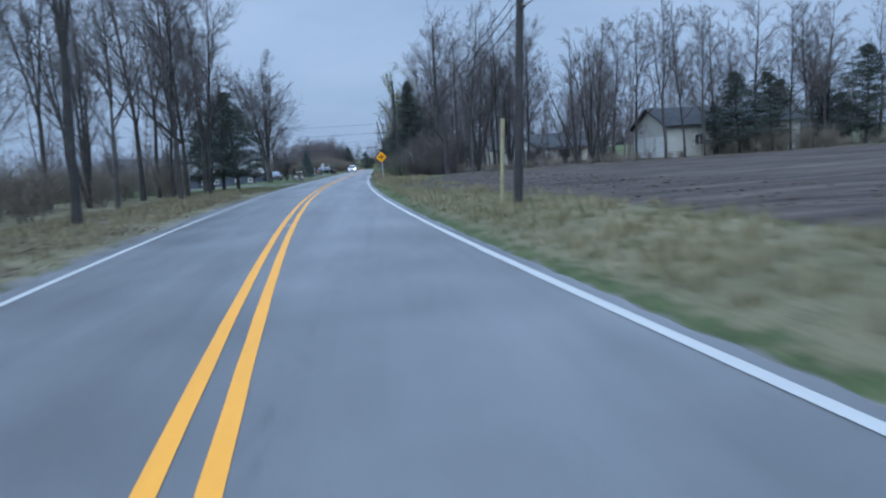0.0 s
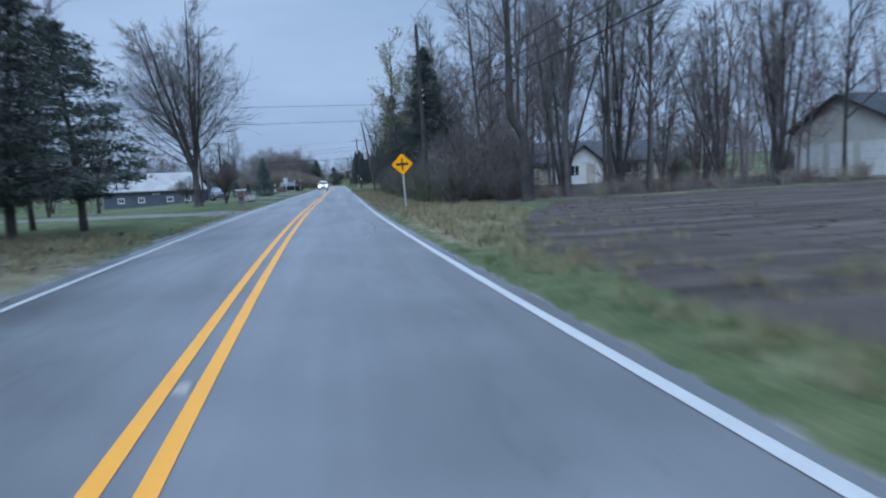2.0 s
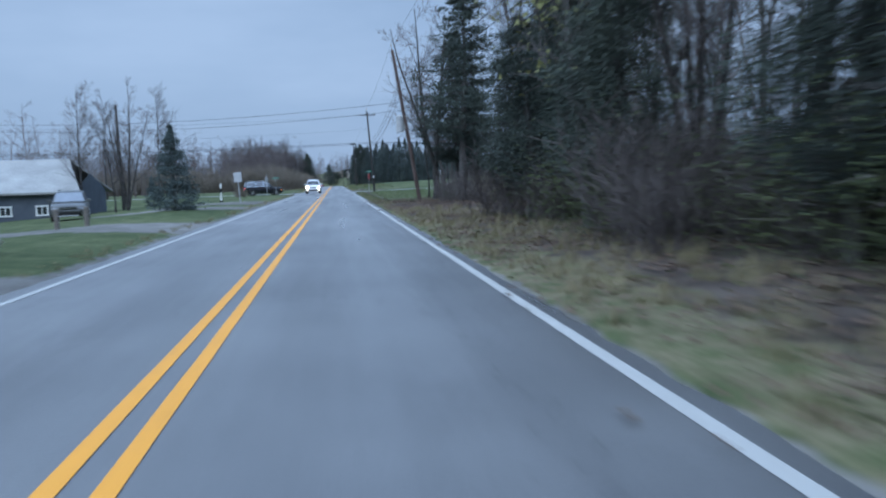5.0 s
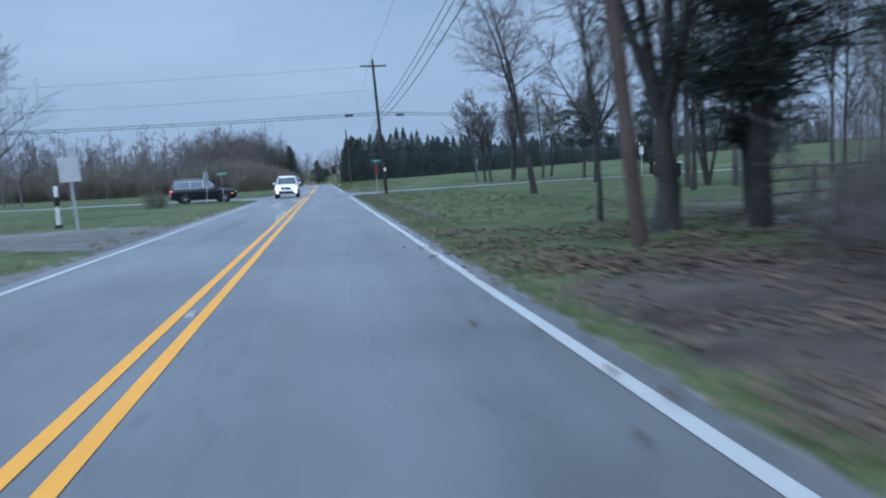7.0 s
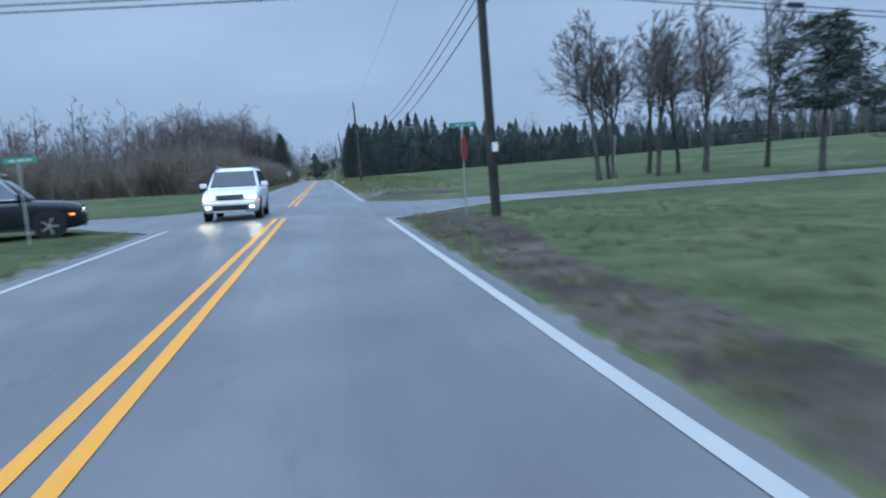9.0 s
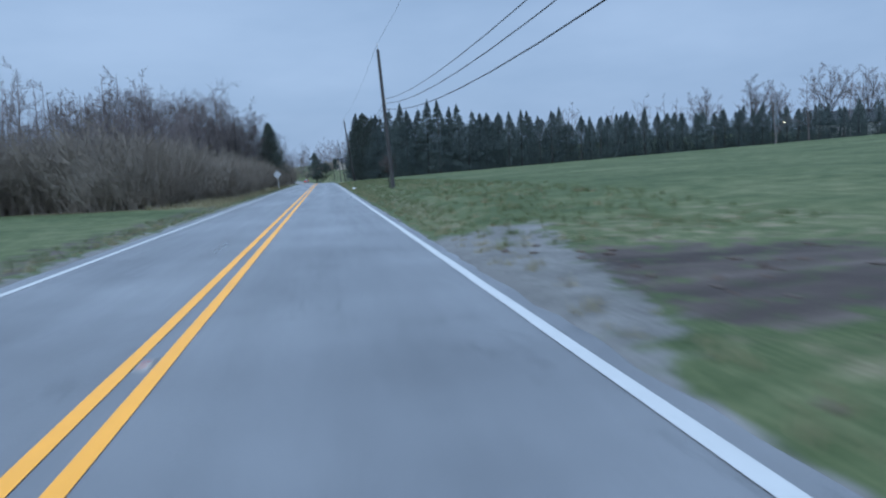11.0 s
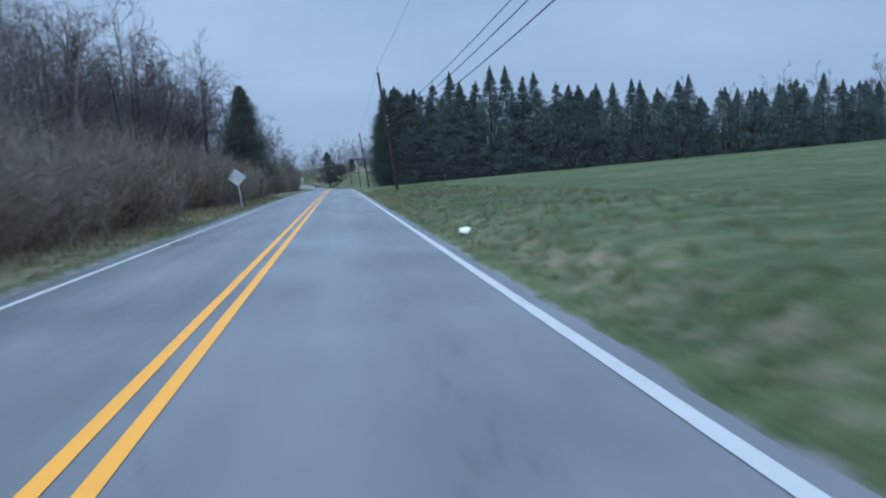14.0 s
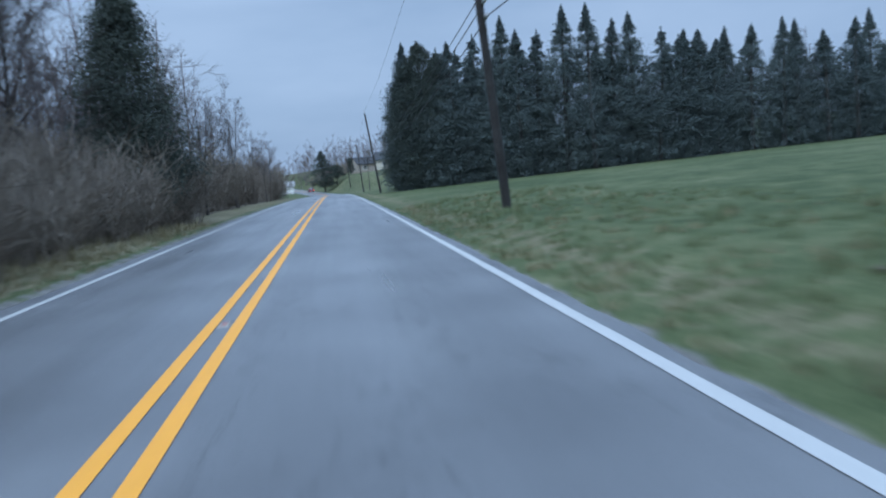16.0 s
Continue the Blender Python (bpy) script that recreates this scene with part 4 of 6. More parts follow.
for x, y, z in ((3.6, 197.5, 5.98), (17.0, 201.0, 6.1), (7.4, 197.8, 5.93), (5.82, 219.6, 4.02)):
    c = tagged(new("cable_closure"), "black splice box hung on a cable", "cable box")
    c.matrix_world = pose(x, y, z, 0, 0, 12 if y < 210 else 90)
    boxed("case", (0.62, 0.16, 0.16), (0, 0, 0), M_BLACK, c, bevel=0.03)


def diamond_plate(w, thick, corner=0.045):
    bm = bmesh.new()
    box(bm, (w, thick, w), (0, 0, 0))
    up = [e for e in bm.edges if abs(e.verts[0].co.y - e.verts[1].co.y) > thick * 0.5]
    bmesh.ops.bevel(bm, geom=up, offset=corner, segments=4, affect='EDGES', profile=0.5)
    bmesh.ops.rotate(bm, verts=bm.verts, cent=(0, 0, 0), matrix=Matrix.Rotation(radians(45), 3, 'Y'))
    return bm


def channel_post(parent, h, lean=0.0):
    """A steel U-channel post."""
    V, F = [], []
    prof = [(-0.045, 0.0), (-0.03, -0.03), (0.03, -0.03), (0.045, 0.0), (0.03, -0.02), (-0.03, -0.02)]
    for z in (-0.25, h):
        V += [(x + lean * z, y + 0.045, z) for x, y in prof]
    n = len(prof)
    F = [(i, (i + 1) % n, n + (i + 1) % n, n + i) for i in range(n)] + [tuple(range(n, 2 * n))]
    return mesh_object("post", V, F, M_STEEL, parent)


def crossroad_sign(x, y, z):
    top = tagged(new("warning_sign"), "yellow diamond crossroads warning sign on a steel post", "road sign")
    top.matrix_world = pose(x, y, land_z(x, y), 0, -2.5, -6)
    p = part("plate", diamond_plate(0.74, 0.006), M_SIGN_YELLOW, top)
    p.location = (0, 0, z)
    bm = bmesh.new()
    box(bm, (0.58, 0.004, 0.115), (0, -0.0055, z), bevel=0.0)
    part("symbol_bar", bm, M_BLACK, top, "black crossbar of the symbol")
    bm = bmesh.new()
    box(bm, (0.075, 0.004, 0.225), (0, -0.0055, z + 0.171))
    part("symbol_bar", bm, M_BLACK, top, "black upright of the symbol")
    bm = bmesh.new()
    box(bm, (0.075, 0.004, 0.225), (0, -0.0055, z - 0.171))
    part("symbol_bar", bm, M_BLACK, top, "black upright of the symbol")
    channel_post(top, z + 0.35)
    return top


crossroad_sign(4.98, 81.98, 2.2)

back = tagged(new("road_sign"), "bare grey back of a diamond sign on a leaning post", "road sign")
back.matrix_world = pose(-4.40, 318.9, land_z(-4.4, 318.9), 0, -5.5, 4)
p = part("plate", diamond_plate(0.76, 0.006), M_SIGN_BACK, back)
p.location = (0, -0.03, 1.85)
channel_post(back, 2.2)
for dz in (-0.2, 0.2):
    boxed("bolt", (0.03, 0.02, 0.03), (0, -0.04, 1.85 + dz), M_STEEL, back)

back = tagged(new("road_sign"), "grey back of a rectangular sign on a steel post", "road sign")
back.matrix_world = pose(-6.4, 166.0, land_z(-6.4, 166), 0, -3, 8)
bm = bmesh.new()
box(bm, (0.62, 0.006, 0.78), (0, -0.03, 2.05), bevel=0.0)
part("plate", bm, M_SIGN_BACK, back)
channel_post(back, 2.4)
for dz in (-0.2, 0.2):
    boxed("bolt", (0.03, 0.02, 0.03), (0, -0.04, 2.05 + dz), M_STEEL, back)

mark = tagged(new("marker_post"), "white roadside marker post with a black band", "marker post")
mark.matrix_world = pose(-8.6, 171.0, land_z(-8.6, 171))
straight("post", (0, 0, -0.2), (0, 0, 1.55), 0.075, 0.07, M_WHITE, mark)
straight("band", (0, 0, 0.85), (0, 0, 1.2), 0.11, 0.11, M_BLACK, mark)
straight("cap", (0, 0, 1.55), (0, 0, 1.6), 0.08, 0.04, M_WHITE, mark)
straight("collar", (0, 0, 0.0), (0, 0, 0.14), 0.16, 0.14, M_BLACK, mark)


def stop_sign(x, y, turn, label, name_plate=True):
    """A stop sign seen from behind or edge-on, with a green street-name blade over it."""
    top = tagged(new("stop_sign"), label, "road sign", group="junction signs")
    top.matrix_world = pose(x, y, land_z(x, y), 0, -3, turn)
    V = []
    for yy in (0.0, 0.006):
        V += [(0.4 * math.cos(radians(22.5 + 45 * i)), yy, 1.95 + 0.4 * math.sin(radians(22.5 + 45 * i))) for i in range(8)]
    F = [tuple(range(7, -1, -1)), tuple(range(8, 16))] + [(i, (i + 1) % 8, 8 + (i + 1) % 8, 8 + i) for i in range(8)]
    mesh_object("plate", V, F, M_RED, top)
    mesh_object("plate_back", [(a, b + 0.008, c) for a, b, c in V], F, M_SIGN_BACK, top)
    post = channel_post(top, 2.6)
    post.location = (0, 0.02, 0)
    if name_plate:
        b = boxed("name_blade", (0.72, 0.014, 0.14), (0.12, 0.03, 2.60), M_GREEN_SIGN, top, bevel=0.0, label="green blade with pale bars", turn=Matrix.Rotation(radians(-66 if turn > 0 else 112), 4, 'Z'))
        for k in (-0.12, 0.1, 0.3):
            r = Matrix.Rotation(radians(-66 if turn > 0 else 112), 4, 'Z')
            boxed("lettering_bar", (0.12, 0.02, 0.05), Vector((0.12, 0.03, 2.60)) + r @ Vector((k * 0.8 - 0.07, 0, 0)), M_SIGN_BACK, b, turn=r)
    return top


stop_sign(-7.03, 197.4, -112, "stop sign seen edge-on beside the waiting car", False)
blade = tagged(new("street_name_sign"), "dull green street name blade on a thin steel post", "road sign")
blade.matrix_world = pose(-5.9, 198.2, land_z(-5.9, 198.2), 0, -2, -8)
straight("post", (0, 0, -0.2), (0, 0, 2.06), 0.022, 0.022, M_STEEL, blade, 8)
face = boxed("name_blade", (0.82, 0.012, 0.15), (0.05, 0, 2.12), M_GREEN_SIGN, blade)
for k in (-0.2, 0.02, 0.22):
    boxed("lettering_bar", (0.14, 0.018, 0.06), (0.05 + k, 0, 2.12), M_SIGN_BACK, face)
stop_sign(5.55, 199.2, 66, "stop sign seen edge-on beside the utility pole")
rp = tagged(new("road_sign"), "narrow sign back on a dark post beside the lane", "road sign")
rp.matrix_world = pose(17.0, 216.8, land_z(17, 216.8), 0, 0, 70)
channel_post(rp, 2.6)
boxed("plate", (0.45, 0.006, 0.6), (0, -0.03, 2.3), M_SIGN_BACK, rp)
rp = tagged(new("road_sign"), "white rectangular sign beside the lane under a cedar", "road sign")
rp.matrix_world = pose(33.3, 213.6, land_z(33.3, 213.6), 0, 0, -20)
channel_post(rp, 3.0)
boxed("plate", (0.42, 0.006, 0.75), (0, -0.03, 2.45), M_WHITE, rp)

# ---------------------------------------------------------------- vehicles


def lofted(name, rings, mat, parent):
    """A closed skin over rings that have the same number of points."""
    n = len(rings[0])
    V = [p for ring in rings for p in ring]
    F = [(i * n + j, i * n + (j + 1) % n, (i + 1) * n + (j + 1) % n, (i + 1) * n + j) for i in range(len(rings) - 1) for j in range(n)]
    F += [tuple(range(n - 1, -1, -1)), tuple((len(rings) - 1) * n + j for j in range(n))]
    return mesh_object(name, V, F, mat, parent, smooth=True)


def car(name, label, m, paint, length=4.9, width=1.95, height=1.8, lights=True, tail=True, wagon=True, parked=False, glass=None, trim=None):
    """Body lofted along its length, with a tapered cabin, inset glass, wheels in arches, lamps, mirrors and bumpers. Front at +x."""
    top = tagged(new(name), label, "car")
    top.matrix_world = m
    glass = glass or M_CAR_GLASS
    L, H = length / 2, height
    belt = 0.60 * H

    def section(x, k, low, high):
        """One ring of the body: rocker, flank, shoulder and deck, with rounded corners."""
        half = [(0.43, low), (0.465, low + 0.03), (0.485, low + 0.12), (0.5, low + 0.45 * (high - low)), (0.497, high - 0.16), (0.485, high - 0.06), (0.46, high - 0.015), (0.40, high), (0.2, high + 0.012)]
        return [(x, y * width * k, z) for y, z in half] + [(x, -y * width * k, z) for y, z in reversed(half)]

    lofted("body", [section(L * f, k, low, belt + d) for f, k, low, d in (
        (-1.0, 0.90, 0.50, -0.12), (-0.99, 0.955, 0.42, -0.05), (-0.96, 0.985, 0.36, 0), (-0.85, 1, 0.30, 0), (-0.3, 1, 0.27, 0), (0.38, 1, 0.27, 0), (0.46, 1, 0.27, -0.01), (0.72, 0.99, 0.27, -0.06),
        (0.86, 0.975, 0.28, -0.10), (0.94, 0.95, 0.31, -0.15), (0.985, 0.915, 0.37, -0.23), (1.0, 0.87, 0.45, -0.31))], paint, top)
    rear = -L + 0.10 if wagon else -L * 0.62

    def hoop(x, roof):
        """One ring of the cabin, from the belt up to the roof."""
        f = (roof - belt) / (H - belt)
        half = [(0.462, -0.02), (0.462 - 0.05 * f, 0.55 * f), (0.462 - 0.082 * f, 0.84 * f), (0.46 - 0.115 * f, 0.945 * f), (0.45 - 0.17 * f, 0.985 * f), (0.2, f)]
        ring = [(x, y * width, belt + (H - belt) * z) for y, z in half]
        return ring + [(x, -y, z) for x, y, z in reversed(ring)]

    lofted("cabin", [hoop(x, z) for x, z in ((rear, belt + 0.02), (rear + 0.10, belt + 0.4 * (H - belt)), (rear + 0.20, H - 0.09), (rear + 0.34, H - 0.02), (rear + 0.7, H), (-L * 0.1, H), (L * 0.03, H - 0.015),
                                                (L * 0.11, H - 0.06), (L * 0.17, H - 0.14), (L * 0.45, belt + 0.01))], paint, top)

    def pane(nm, pts, off, mat=glass):
        k = len(pts)
        V = [tuple(p) for p in pts] + [tuple(Vector(p) + Vector(off)) for p in pts]
        F = [tuple(range(k)), tuple(range(2 * k - 1, k - 1, -1))] + [(i, k + i, k + (i + 1) % k, (i + 1) % k) for i in range(k)]
        return mesh_object(nm, V, F, mat, top)

    def on_side(x, f, sgn, out=0.004):
        return (x, sgn * width * (0.462 - 0.093 * f + out), belt + (H - belt) * f)

    for sgn in (-1, 1):
        cuts = [(rear + 0.16, rear + 0.30, -L * 0.44), (-L * 0.40, -L * 0.40, -L * 0.05), (-L * 0.01, -L * 0.01, L * 0.36)]
        for i, (a0, a1, b) in enumerate(cuts):
            b1 = b if i < 2 else L * 0.14
            if trim is not None:
                e = 0.035
                pane("window_trim", [on_side(a0 - e, 0.06, sgn), on_side(b + e, 0.06, sgn), on_side(b1 + e * 0.7, 0.86, sgn), on_side(a1 - e, 0.86, sgn)], (0, sgn * 0.006, 0), trim)
            pane("window", [on_side(a0, 0.11, sgn, 0.010), on_side(b, 0.11, sgn, 0.010), on_side(b1, 0.81, sgn, 0.010), on_side(a1, 0.81, sgn, 0.010)], (0, sgn * 0.006, 0))
        boxed("mirror", (0.13, 0.24, 0.17), (L * 0.34, sgn * (width * 0.5 + 0.09), belt + 0.12), paint, top, bevel=0.035)
        boxed("door_seam", (0.012, 0.006, belt - 0.42), (-L * 0.03, sgn * width * 0.4995, 0.42 + (belt - 0.42) * 0.45), M_BLACK, top)
        boxed("sill", (L * 1.05, 0.04, 0.07), (0, sgn * width * 0.487, 0.31), M_BLACK, top, bevel=0.01)
    w = width * 0.36
    pane("windscreen", [(L * 0.435, -w * 1.14, belt + 0.05), (L * 0.435, w * 1.14, belt + 0.05), (L * 0.185, w * 0.98, H - 0.155), (L * 0.185, -w * 0.98, H - 0.155)], (0.03, 0, 0.024))
    pane("rear_window", [(rear + 0.035, -w, belt + 0.1), (rear + 0.20, -w * 0.9, H - 0.14), (rear + 0.20, w * 0.9, H - 0.14), (rear + 0.035, w, belt + 0.1)], (-0.02, 0, 0.01))
    for x in (-L * 0.60, L * 0.62):
        for sgn in (-1, 1):
            wheel = new("wheel")
            wheel.parent = top
            wheel.matrix_local = pose(x, sgn * (width * 0.5 - 0.112), 0.37, 90, 0, 0)
            bm = bmesh.new()
            bmesh.ops.create_cone(bm, cap_ends=True, segments=28, radius1=0.37, radius2=0.37, depth=0.25)
            bmesh.ops.bevel(bm, geom=[e for e in bm.edges if abs(e.verts[0].co.z - e.verts[1].co.z) < 1e-5], offset=0.04, segments=2, affect='EDGES')
            part("tyre", bm, M_TYRE, wheel)
            bm = bmesh.new()
            bmesh.ops.create_cone(bm, cap_ends=False, segments=24, radius1=0.255, radius2=0.255, depth=0.27)
            bmesh.ops.create_cone(bm, cap_ends=True, segments=12, radius1=0.06, radius2=0.06, depth=0.268)
            for q in range(5):
                box(bm, (0.05, 0.23, 0.275), (0.12 * math.cos(q * 1.257), 0.12 * math.sin(q * 1.257), 0), turn=Matrix.Rotation(q * 1.257 - 1.5708, 4, 'Z'))
            part("rim", bm, M_RIM, wheel)
            bm = bmesh.new()
            bmesh.ops.create_cone(bm, cap_ends=True, segments=28, radius1=0.43, radius2=0.43, depth=0.05, matrix=pose(x, sgn * (width * 0.5 - 0.022), 0.40, 90, 0, 0))
            part("wheel_arch", bm, M_BLACK, top)
    boxed("front_bumper", (0.18, width * 0.88, 0.13), (L - 0.02, 0, 0.60), paint, top, bevel=0.05)
    boxed("lower_intake", (0.12, width * 0.60, 0.17), (L - 0.01, 0, 0.45), M_BLACK, top, bevel=0.03)
    boxed("skid_plate", (0.14, width * 0.56, 0.06), (L - 0.02, 0, 0.335), M_SIGN_BACK, top, bevel=0.015)
    boxed("rear_bumper", (0.16, width * 0.90, 0.22), (-L + 0.03, 0, 0.50), paint, top, bevel=0.05)
    grille = boxed("grille", (0.07, width * 0.46, 0.17), (L - 0.02, 0, belt - 0.29), M_BLACK, top, bevel=0.02)
    boxed("grille_bar", (0.05, width * 0.44, 0.025), (L + 0.012, 0, belt - 0.29), M_CHROME, grille)
    boxed("plate_bar", (0.02, 0.30, 0.14), (-L - 0.02, 0, 0.72), M_WHITE, top)
    for sgn in (-1, 1):
        boxed("headlight", (0.14, 0.30, 0.13), (L - 0.075, sgn * width * 0.355, belt - 0.34), M_HEADLIGHT if lights else M_CHROME if parked else M_DRL, top, bevel=0.02)
        boxed("fog_lamp", (0.08, 0.15, 0.08), (L - 0.04, sgn * width * 0.37, 0.48), M_DRL if lights else M_CHROME, top, bevel=0.01)
        boxed("tail_light", (0.12, 0.17, 0.15), (-L + 0.055, sgn * width * 0.42, belt - 0.15), M_TAIL if tail else M_RED, top, bevel=0.02)
        boxed("side_marker", (0.11, 0.02, 0.06), (L * 0.87, sgn * width * 0.484, belt - 0.42), M_AMBER if lights or tail else M_RED, top)
        boxed("roof_rail", (L * 1.0, 0.04, 0.05), (-L * 0.32, sgn * width * 0.31, H + 0.025), M_CHROME, top, bevel=0.01)
        for k in (-0.22, 0.14):
            boxed("door_handle", (0.16, 0.03, 0.03), (L * k * 2, sgn * (width * 0.5 + 0.005), belt - 0.10), M_CHROME, top)
    return top


car("suv", "white sport utility car with headlights on in the oncoming lane", pose(-1.65, 206.6, road_z(206) - 0.02, 0, 0, -90), M_CAR_WHITE, 4.8, 1.93, 1.82, tail=False, glass=M_GLASS)
car("suv", "black sport utility car waiting at the side lane", pose(-7.75, 200.8, land_z(-8, 200.6) - 0.02, 0, 0, 15), M_CAR_BLACK, 4.75, 1.92, 1.82, lights=False, trim=M_CHROME)
car("car", "dark red car with tail lights on, far along the road", pose(road_x(590) + 1.7, 590, road_z(590), 0, 0, 98), M_CAR_RED, 4.6, 1.85, 1.5, lights=False, wagon=False)
car("suv", "dark grey truck parked on the gravel drive", pose(-14.2, 150.0, land_z(-14.2, 150), 0, 0, -75), M_CAR_GREY, 4.8, 1.9, 1.75, lights=False, tail=False, parked=True)
car("car", "pale car parked far beyond the dip", pose(-16, 560, land_z(-16, 560), 0, 0, 10), M_CAR_WHITE, 4.6, 1.85, 1.5, lights=False, tail=False, wagon=False, parked=True)

# ---------------------------------------------------------------- garden and roadside things


def boulder(x, y, size, seed, label, mat=None):
    bm = bmesh.new()
    bmesh.ops.create_icosphere(bm, subdivisions=3, radius=1.0)
    for v in bm.verts:
        k = 1 + 0.42 * noise.noise(v.co * 1.3 + Vector((seed, 0, 0))) + 0.14 * noise.noise(v.co * 4 + Vector((seed, 3, 0)))
        v.co.z = max(-0.8, min(0.62, v.co.z))
        v.co = Vector((v.co.x * size[0], v.co.y * size[1], v.co.z * size[2])) * k
    ob = part("boulder", bm, mat or M_ROCK, None, smooth=True)
    ob.matrix_world = pose(x, y, land_z(x, y) + size[2] * 0.55, 0, 0, seed * 40)
    return tagged(ob, label, "rock")


boulder(-6.4, 113.9, (0.85, 0.5, 0.40), 1, "low weathered boulder on the lawn")
boulder(-7.0, 120.4, (1.15, 0.6, 0.5), 2, "large pale boulder on the lawn")
boulder(4.3, 288.9, (0.17, 0.13, 0.10), 6, "small white stone on the verge", M_WHITE)

box_post = tagged(new("mailbox"), "weathered brown timber mailbox with white cap on a thick post", "mailbox")
box_post.matrix_world = pose(-4.5, 95.6, land_z(-4.5, 95.6))
boxed("post", (0.30, 0.28, 0.95), (0, 0, 0.4), M_FENCE, box_post, bevel=0.015)
boxed("case", (0.58, 0.60, 0.42), (0, 0, 0.98), M_FENCE, box_post, bevel=0.02)
boxed("cap", (0.66, 0.68, 0.05), (0, 0, 1.21), M_WHITE, box_post, bevel=0.015)
boxed("door", (0.40, 0.02, 0.26), (0, -0.305, 0.97), M_POLE_RED, box_post, bevel=0.006)
boxed("flag", (0.02, 0.16, 0.06), (0.30, -0.1, 1.05), M_RED, box_post)
for i, (x, y) in enumerate(((-9.4, 133.6), (-8.6, 134.6))):
    bo = tagged(new("bollard"), "short dark timber post beside the drive", "bollard", group="drive posts")
    bo.matrix_world = pose(x, y, land_z(x, y))
    straight("post", (0, 0, -0.1), (0, 0, 0.75), 0.10, 0.10, M_FENCE, bo)
    straight("cap", (0, 0, 0.75), (0, 0, 0.80), 0.11, 0.06, M_FENCE, bo)


def rail_fence(x0, y0, x1, y1, spans, label):
    """Split-rail fence with posts and three rails to a span."""
    top = tagged(new("fence"), label, "fence")
    a, b = Vector((x0, y0, 0)), Vector((x1, y1, 0))
    top.matrix_world = pose(x0, y0, land_z(x0, y0))
    d = (b - a) / spans
    for i in range(spans + 1):
        straight("post", d * i + Vector((0, 0, -0.2)), d * i + Vector((0, 0, 1.2)), 0.08, 0.07, M_FENCE, top, 7)
        if i < spans:
            for z in (0.35, 0.70, 1.05):
                straight("rail", d * i + Vector((0, 0, z)), d * (i + 1) + Vector((0, 0, z + 0.02)), 0.05, 0.045, M_FENCE, top, 6)
    return top


rail_fence(12.0, 158, 17.5, 160.5, 2, "weathered split-rail fence under the conifers")
rail_fence(15, 150.0, 33, 151, 7, "weathered split-rail fence under the conifers")
rail_fence(-31, 82.0, -18, 85.0, 5, "dark rail fence on the lawn edge")


def picnic_table(x, y, turn):
    top = tagged(new("picnic_table"), "weathered timber picnic table on the park lawn", "table", group="picnic tables")
    top.matrix_world = pose(x, y, land_z(x, y), 0, 0, turn)
    for k in range(5):
        boxed("top_board", (1.8, 0.14, 0.04), (0, -0.3 + 0.15 * k, 0.75), M_FENCE, top)
    for sy in (-0.68, 0.68):
        boxed("bench", (1.8, 0.26, 0.04), (0, sy, 0.45), M_FENCE, top)
    for sx in (-0.65, 0.65):
        for sy in (-1, 1):
            straight("leg", (sx, sy * 0.62, -0.05), (sx, sy * 0.2, 0.74), 0.045, 0.045, M_FENCE, top, 6)
        boxed("brace", (0.05, 1.5, 0.09), (sx, 0, 0.40), M_FENCE, top)
    return top


picnic_table(31.0, 188, 20)
picnic_table(38.0, 196, 70)
picnic_table(26.0, 172, -10)
trailer = tagged(new("utility_trailer"), "dark covered trailer parked under trees", "trailer")
trailer.matrix_world = pose(28.0, 196.5, land_z(28.0, 196.5), 0, 0, 8)
boxed("bed", (1.6, 1.3, 0.7), (0, 0, 0.75), M_BLACK, trailer, bevel=0.03)
boxed("cover", (1.7, 1.4, 0.10), (0, 0, 1.15), M_WHITE, trailer, bevel=0.03)
for sy in (-0.75, 0.75):
    for sx in (-0.38, 0.38):
        straight("wheel", (sx, sy - 0.1, 0.32), (sx, sy + 0.1, 0.32), 0.32, 0.32, M_TYRE, trailer, 18)
boxed("drawbar", (1.0, 0.1, 0.1), (1.25, 0, 0.5), M_STEEL, trailer)
for x, y, z in ((99.0, 366, 4.2),):
    lp = tagged(new("porch_lamp"), "small warm lamp on a dark post", "lamp")
    lp.matrix_world = pose(x, y, land_z(x, y))
    straight("post", (0, 0, -0.2), (0, 0, z), 0.05, 0.04, M_BLACK, lp, 8)
    bm = bmesh.new()
    bmesh.ops.create_icosphere(bm, subdivisions=2, radius=0.16, matrix=Matrix.Translation((0, 0, z + 0.14)))
    part("globe", bm, M_WARM, lp)


for k in range(-3, 18):
    y = 75.2 + 24.4 * k
    mk = tagged(new("pavement_marker"), "small raised reflector between the yellow centre lines", "reflector", group="centre line reflectors")
    mk.matrix_world = pose(road_x(y), y, road_z(y))
    V = [(-0.06, -0.12, 0), (0.06, -0.12, 0), (0.06, 0.12, 0), (-0.06, 0.12, 0), (-0.045, -0.05, 0.025), (0.045, -0.05, 0.025), (0.045, 0.05, 0.025), (-0.045, 0.05, 0.025)]
    mesh_object("casting", V, [(0, 1, 5, 4), (1, 2, 6, 5), (2, 3, 7, 6), (3, 0, 4, 7), (4, 5, 6, 7)], M_ROCK, mk)
    mesh_object("lens", [(-0.035, -0.068, 0.022), (0.035, -0.068, 0.022), (0.035, -0.052, 0.03), (-0.035, -0.052, 0.03)], [(0, 1, 2, 3)], M_SIGN_BACK if k % 2 else M_RED, mk)

# ---------------------------------------------------------------- trees that stand singly


